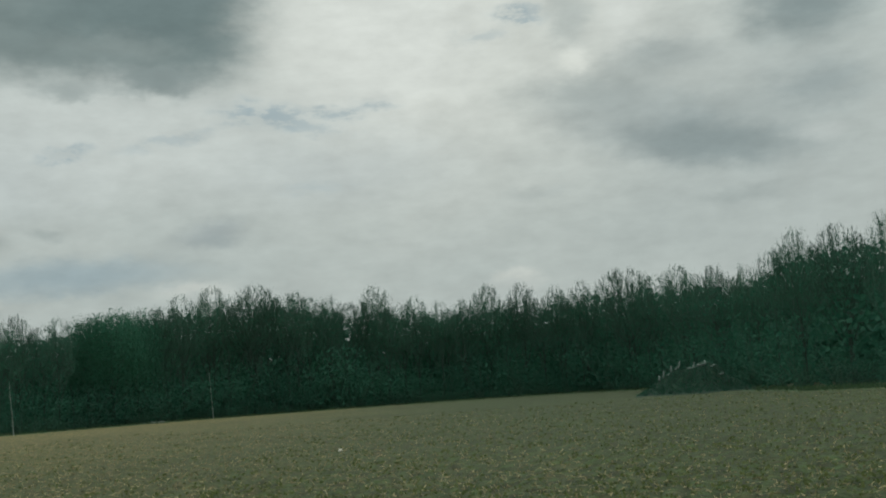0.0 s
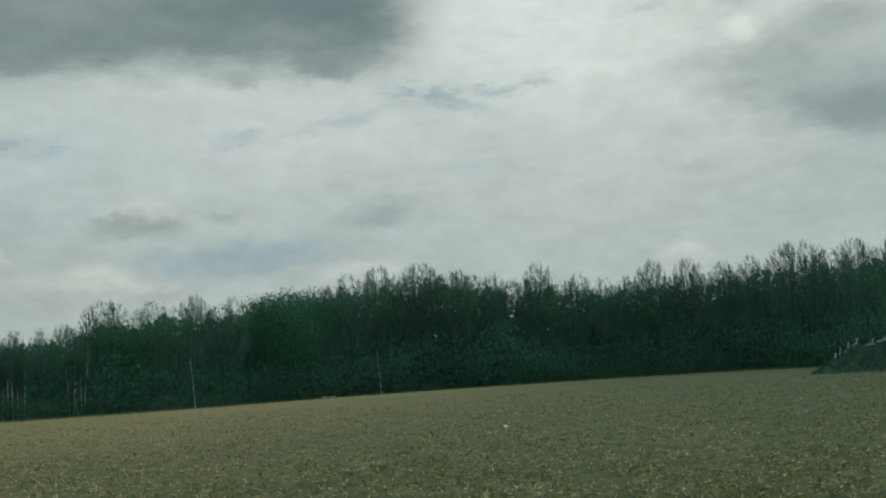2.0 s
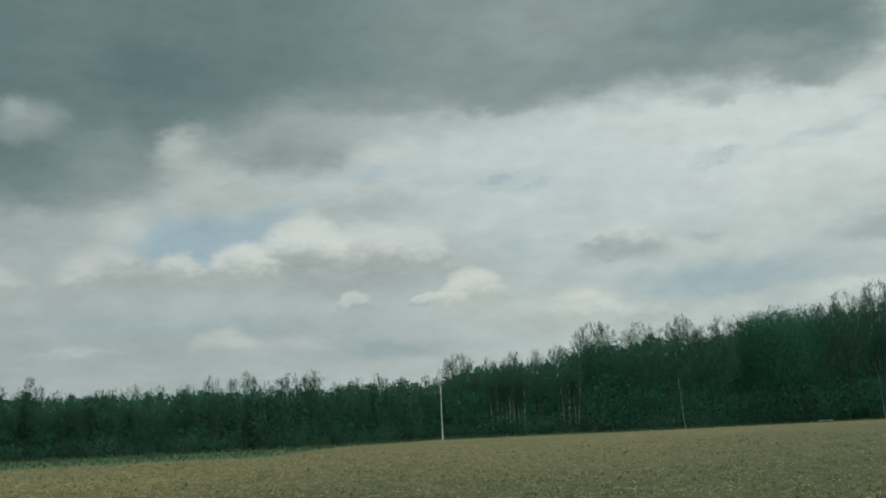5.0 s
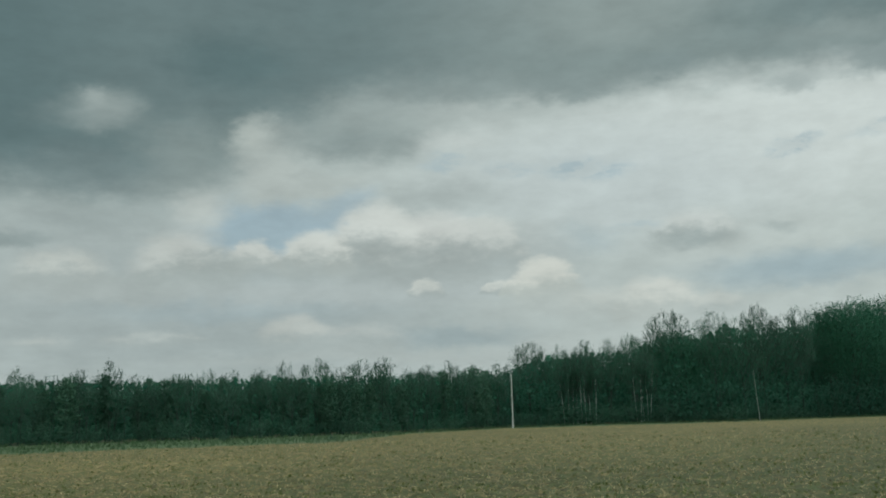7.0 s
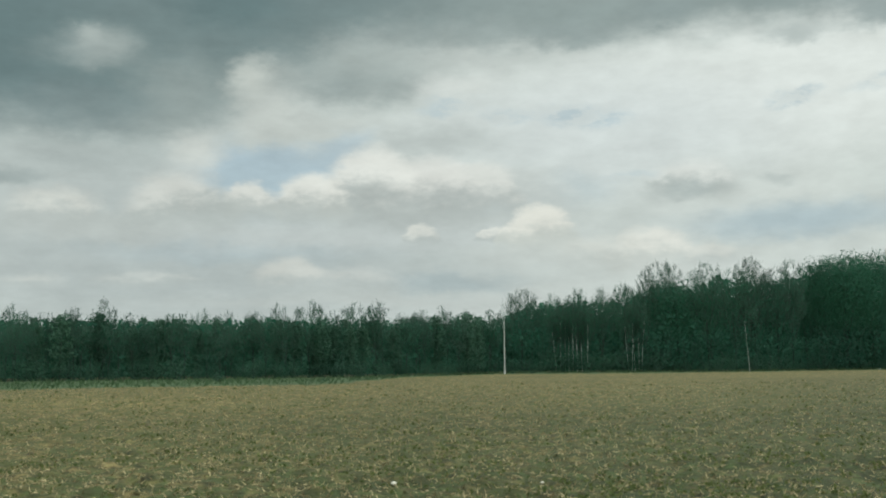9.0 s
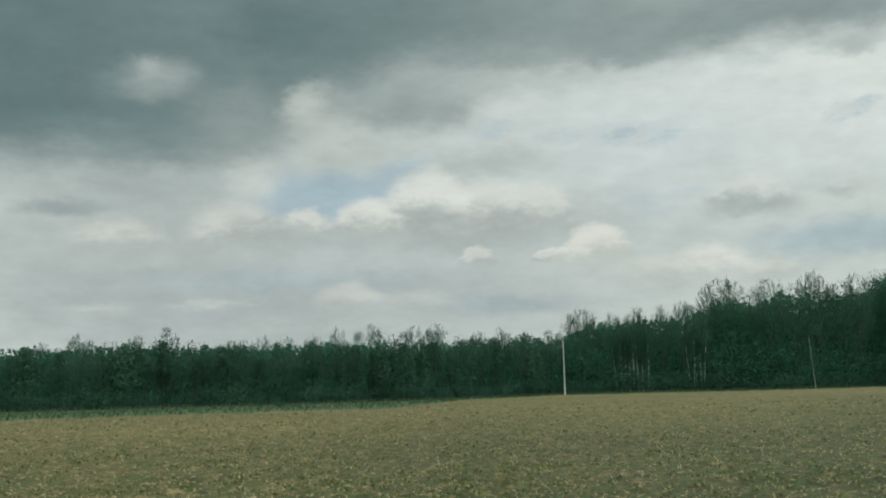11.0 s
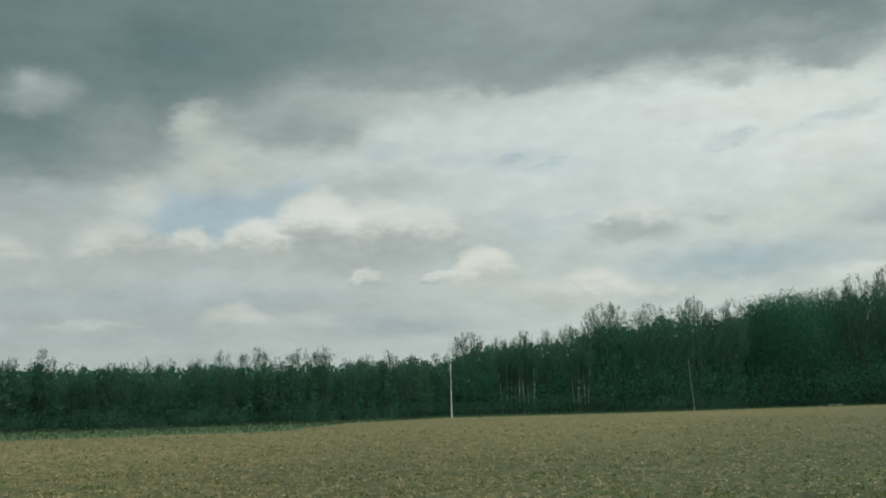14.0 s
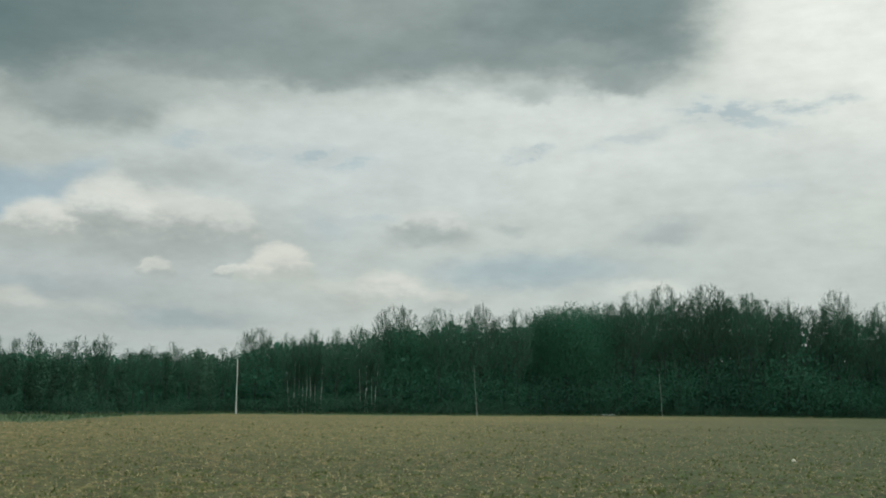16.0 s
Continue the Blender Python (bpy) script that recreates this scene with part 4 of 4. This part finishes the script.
# cut straw lying and standing in the field
straw = Shape()
for r, p, d in scatter(80000, 10.5, 85, 61):
    q = p + outward(r.uniform(0, 6.3), radians(r.choice((r.uniform(25, 60), r.uniform(72, 96), r.uniform(72, 96))))) * r.uniform(0.03, 0.10)
    q.z = max(q.z, p.z)
    if p.x > r.uniform(-14, 10) and r.random() < 0.7:
        continue
    straw.spike(p, q, r.uniform(0.005, 0.012) * (1 + d / 45))
tagged(new("crop_stubble", straw.mesh("crop_stubble", STRAW)), "short cut pale straw stubble over the brown field", "stubble", kind="stuff")
# low green weeds in loose patches
weeds = Shape()
for r, p, d in scatter(21000, 10.5, 90, 62):
    if noise.noise((p.x * 0.35, p.y * 0.35, 4)) + 0.25 * noise.noise((p.x * 1.7, p.y * 1.7, 8)) < r.uniform(-0.6, 0.5) + (0.25 if p.x < -6 else -0.15):
        continue
    for _ in range(3):
        q = p + Vector((r.gauss(0, .09), r.gauss(0, .09), r.uniform(0.01, 0.06)))
        weeds.leaf(q, r.uniform(0.014, 0.042) * (1 + d / 90), r)
tagged(new("field_weeds", weeds.mesh("field_weeds", WEED)), "low green weeds in loose patches on the field", "weeds", kind="stuff")
# clods of earth
clods = Shape()
for r, p, d in scatter(2600, 10.5, 60, 63):
    s = r.uniform(0.012, 0.034) * (1 + d / 120)
    base = len(clods.v)
    for u in ((1, 0, 0), (-1, 0, 0), (0, 1, 0), (0, -1, 0), (0, 0, 0.8), (.7, .7, .3), (-.7, .7, .35), (.7, -.7, .3), (-.7, -.7, .3)):
        clods.v.append(p + Vector(u) * s * r.uniform(0.7, 1.3))
    for a, b in ((0, 5), (5, 2), (2, 6), (6, 1), (1, 8), (8, 3), (3, 7), (7, 0)):
        clods.f.append((base + a, base + b, base + 4))
tagged(new("earth_clods", clods.mesh("earth_clods", FIELD)), "small crumbled clods of brown earth on the field", "clods", kind="stuff")
# tufts of grass on the margin
tufts = Shape()
gr = random.Random(64)
for _ in range(8500):
    az = gr.uniform(-30, 68)
    a, b = along(FIELD_EDGE, az), along(WOOD_EDGE, az)
    p = place(az, gr.uniform(a - 1.0, b + 1.0))
    for _ in range(2):
        tufts.spike(p, p + outward(gr.uniform(0, 6.3), radians(gr.uniform(5, 45))) * gr.uniform(0.15, 0.5), 0.03)
tagged(new("margin_grass", tufts.mesh("margin_grass", GRASS)), "rough green grass on the margin before the wood", "grass", kind="stuff")

# ---- grassy mound with peeled logs at the wood's corner ----
def mound_height(x, y):
    """Height of the mound at x, y of its own ground plan: a low shoulder that swells to one end."""
    swell = 2.7 * math.exp(-((x - 2.2) / 2.6) ** 2 - (y / 2.0) ** 2) + 1.5 * math.exp(-((x + 1.3) / 2.0) ** 2 - (y / 1.9) ** 2)
    return swell * (1 + 0.2 * noise.noise((x * 0.6, y * 0.6, 2))) + 0.1 * noise.noise((x * 2, y * 2, 4)) - 0.12


mound = bmesh.new()
bmesh.ops.create_grid(mound, x_segments=60, y_segments=36, size=1)
for v in mound.verts:
    x, y = v.co.x * 8, v.co.y * 5
    v.co = Vector((x, y, mound_height(x, y)))
me = bpy.data.meshes.new("earth_bank")
mound.to_mesh(me)
mound.free()
me.materials.append(MOUND)
me.polygons.foreach_set("use_smooth", [True] * len(me.polygons))
heap = tagged(new("earth_mound"), "grown-over brown-green earth mound at the wood's corner", "mound")
body = tagged(new("earth_bank", me))
body.parent = heap
heap.matrix_basis = Matrix.Translation(place(-12.5, 100)) @ Matrix.Rotation(radians(-12.9), 4, "Z")
turf = Shape()
mr = random.Random(77)
for _ in range(5000):
    x, y = mr.uniform(-6, 6), mr.uniform(-4, 3)
    p = Vector((x, y, mound_height(x, y) - 0.03))
    if p.z > 0.05:
        turf.spike(p, p + outward(mr.uniform(0, 6.3), radians(mr.uniform(5, 60))) * mr.uniform(0.15, 0.5), 0.03)
part("turf", turf, BRAMBLE, heap, "rough dark grass", kind="stuff")


def log(x, y, length, r, turn, rise, seed):
    """A peeled log with a slight bend and a few knots, tipped on the mound; rise in degrees."""
    rnd2 = random.Random(seed)
    sh = Shape()
    sh.tube([Vector((length * k / 6, 0.04 * math.sin(k), 0.03 * math.cos(k * 1.3))) for k in range(7)], [r * rnd2.uniform(.85, 1.1) * (1 - 0.03 * k) for k in range(7)], 9)
    for k in range(3):
        root = Vector((length * rnd2.uniform(0.2, 0.9), 0, r * 0.6))
        sh.spike(root, root + outward(rnd2.uniform(0, 6.3), radians(35)) * r * 1.3, r * 0.35)
    ob = tagged(new("cut_log", sh.mesh("cut_log", CUT, True)), "pale peeled log tipped on the grassy mound", "log", "logs on the mound")
    p = heap.matrix_basis @ Vector((x, y, mound_height(x, y) + r * 0.7))
    ob.matrix_basis = Matrix.Translation(p) @ Matrix.Rotation(radians(-12.9 + turn), 4, "Z") @ Matrix.Rotation(radians(-rise), 4, "Y")


# place on the mound, length, radius, turn, rise
for k, row in enumerate(((-2.6, -.4, .35, .07, 70, 8), (-2.1, -.5, .5, .09, 100, 55), (-1.75, -.45, .65, .08, 80, 68), (-1.4, -.5, .4, .09, 20, 14), (-1.0, -.45, .6, .09, 95, 58),
                         (-.65, -.4, .45, .08, 60, 30), (-.35, -.35, .6, .09, 60, 66), (.4, -.4, .9, .09, 6, 5), (.95, -.3, .45, .08, 75, 50), (1.3, -.3, .8, .09, -4, 7),
                         (1.9, -.35, .5, .09, 80, 48), (2.5, -.5, .4, .08, 40, 20), (3.1, -1.2, .45, .08, 30, 10))):
    log(*row, k)

# pale heap of field stones on the margin
for k in range(9):
    stone(14.9 + rnd.uniform(-.5, .5), 176 + rnd.uniform(-.8, .8), rnd.uniform(0.2, 0.36), 30 + k, "grey field stone in a loose heap by the margin", 0.55, MIDGREY)
# single dark tufts at the field's edge
for az, d, h in ((49.0, 104, 0.75), (32.6, 141, 0.5), (33.6, 139, 0.35), (43.5, 96, 0.4), (24.0, 146, 0.4)):
    keep = bushes[0].matrix_basis.copy()
    bushes[0].matrix_basis = Matrix.Identity(4)
    tagged(copy_thing(bushes[0], Matrix.LocRotScale(place(az, d), Euler((0, 0, d)), (h / 2.4 * 1.5, h / 2.4 * 1.5, h / 2.4))), "small dark green tuft at the field's edge")
    bushes[0].matrix_basis = keep
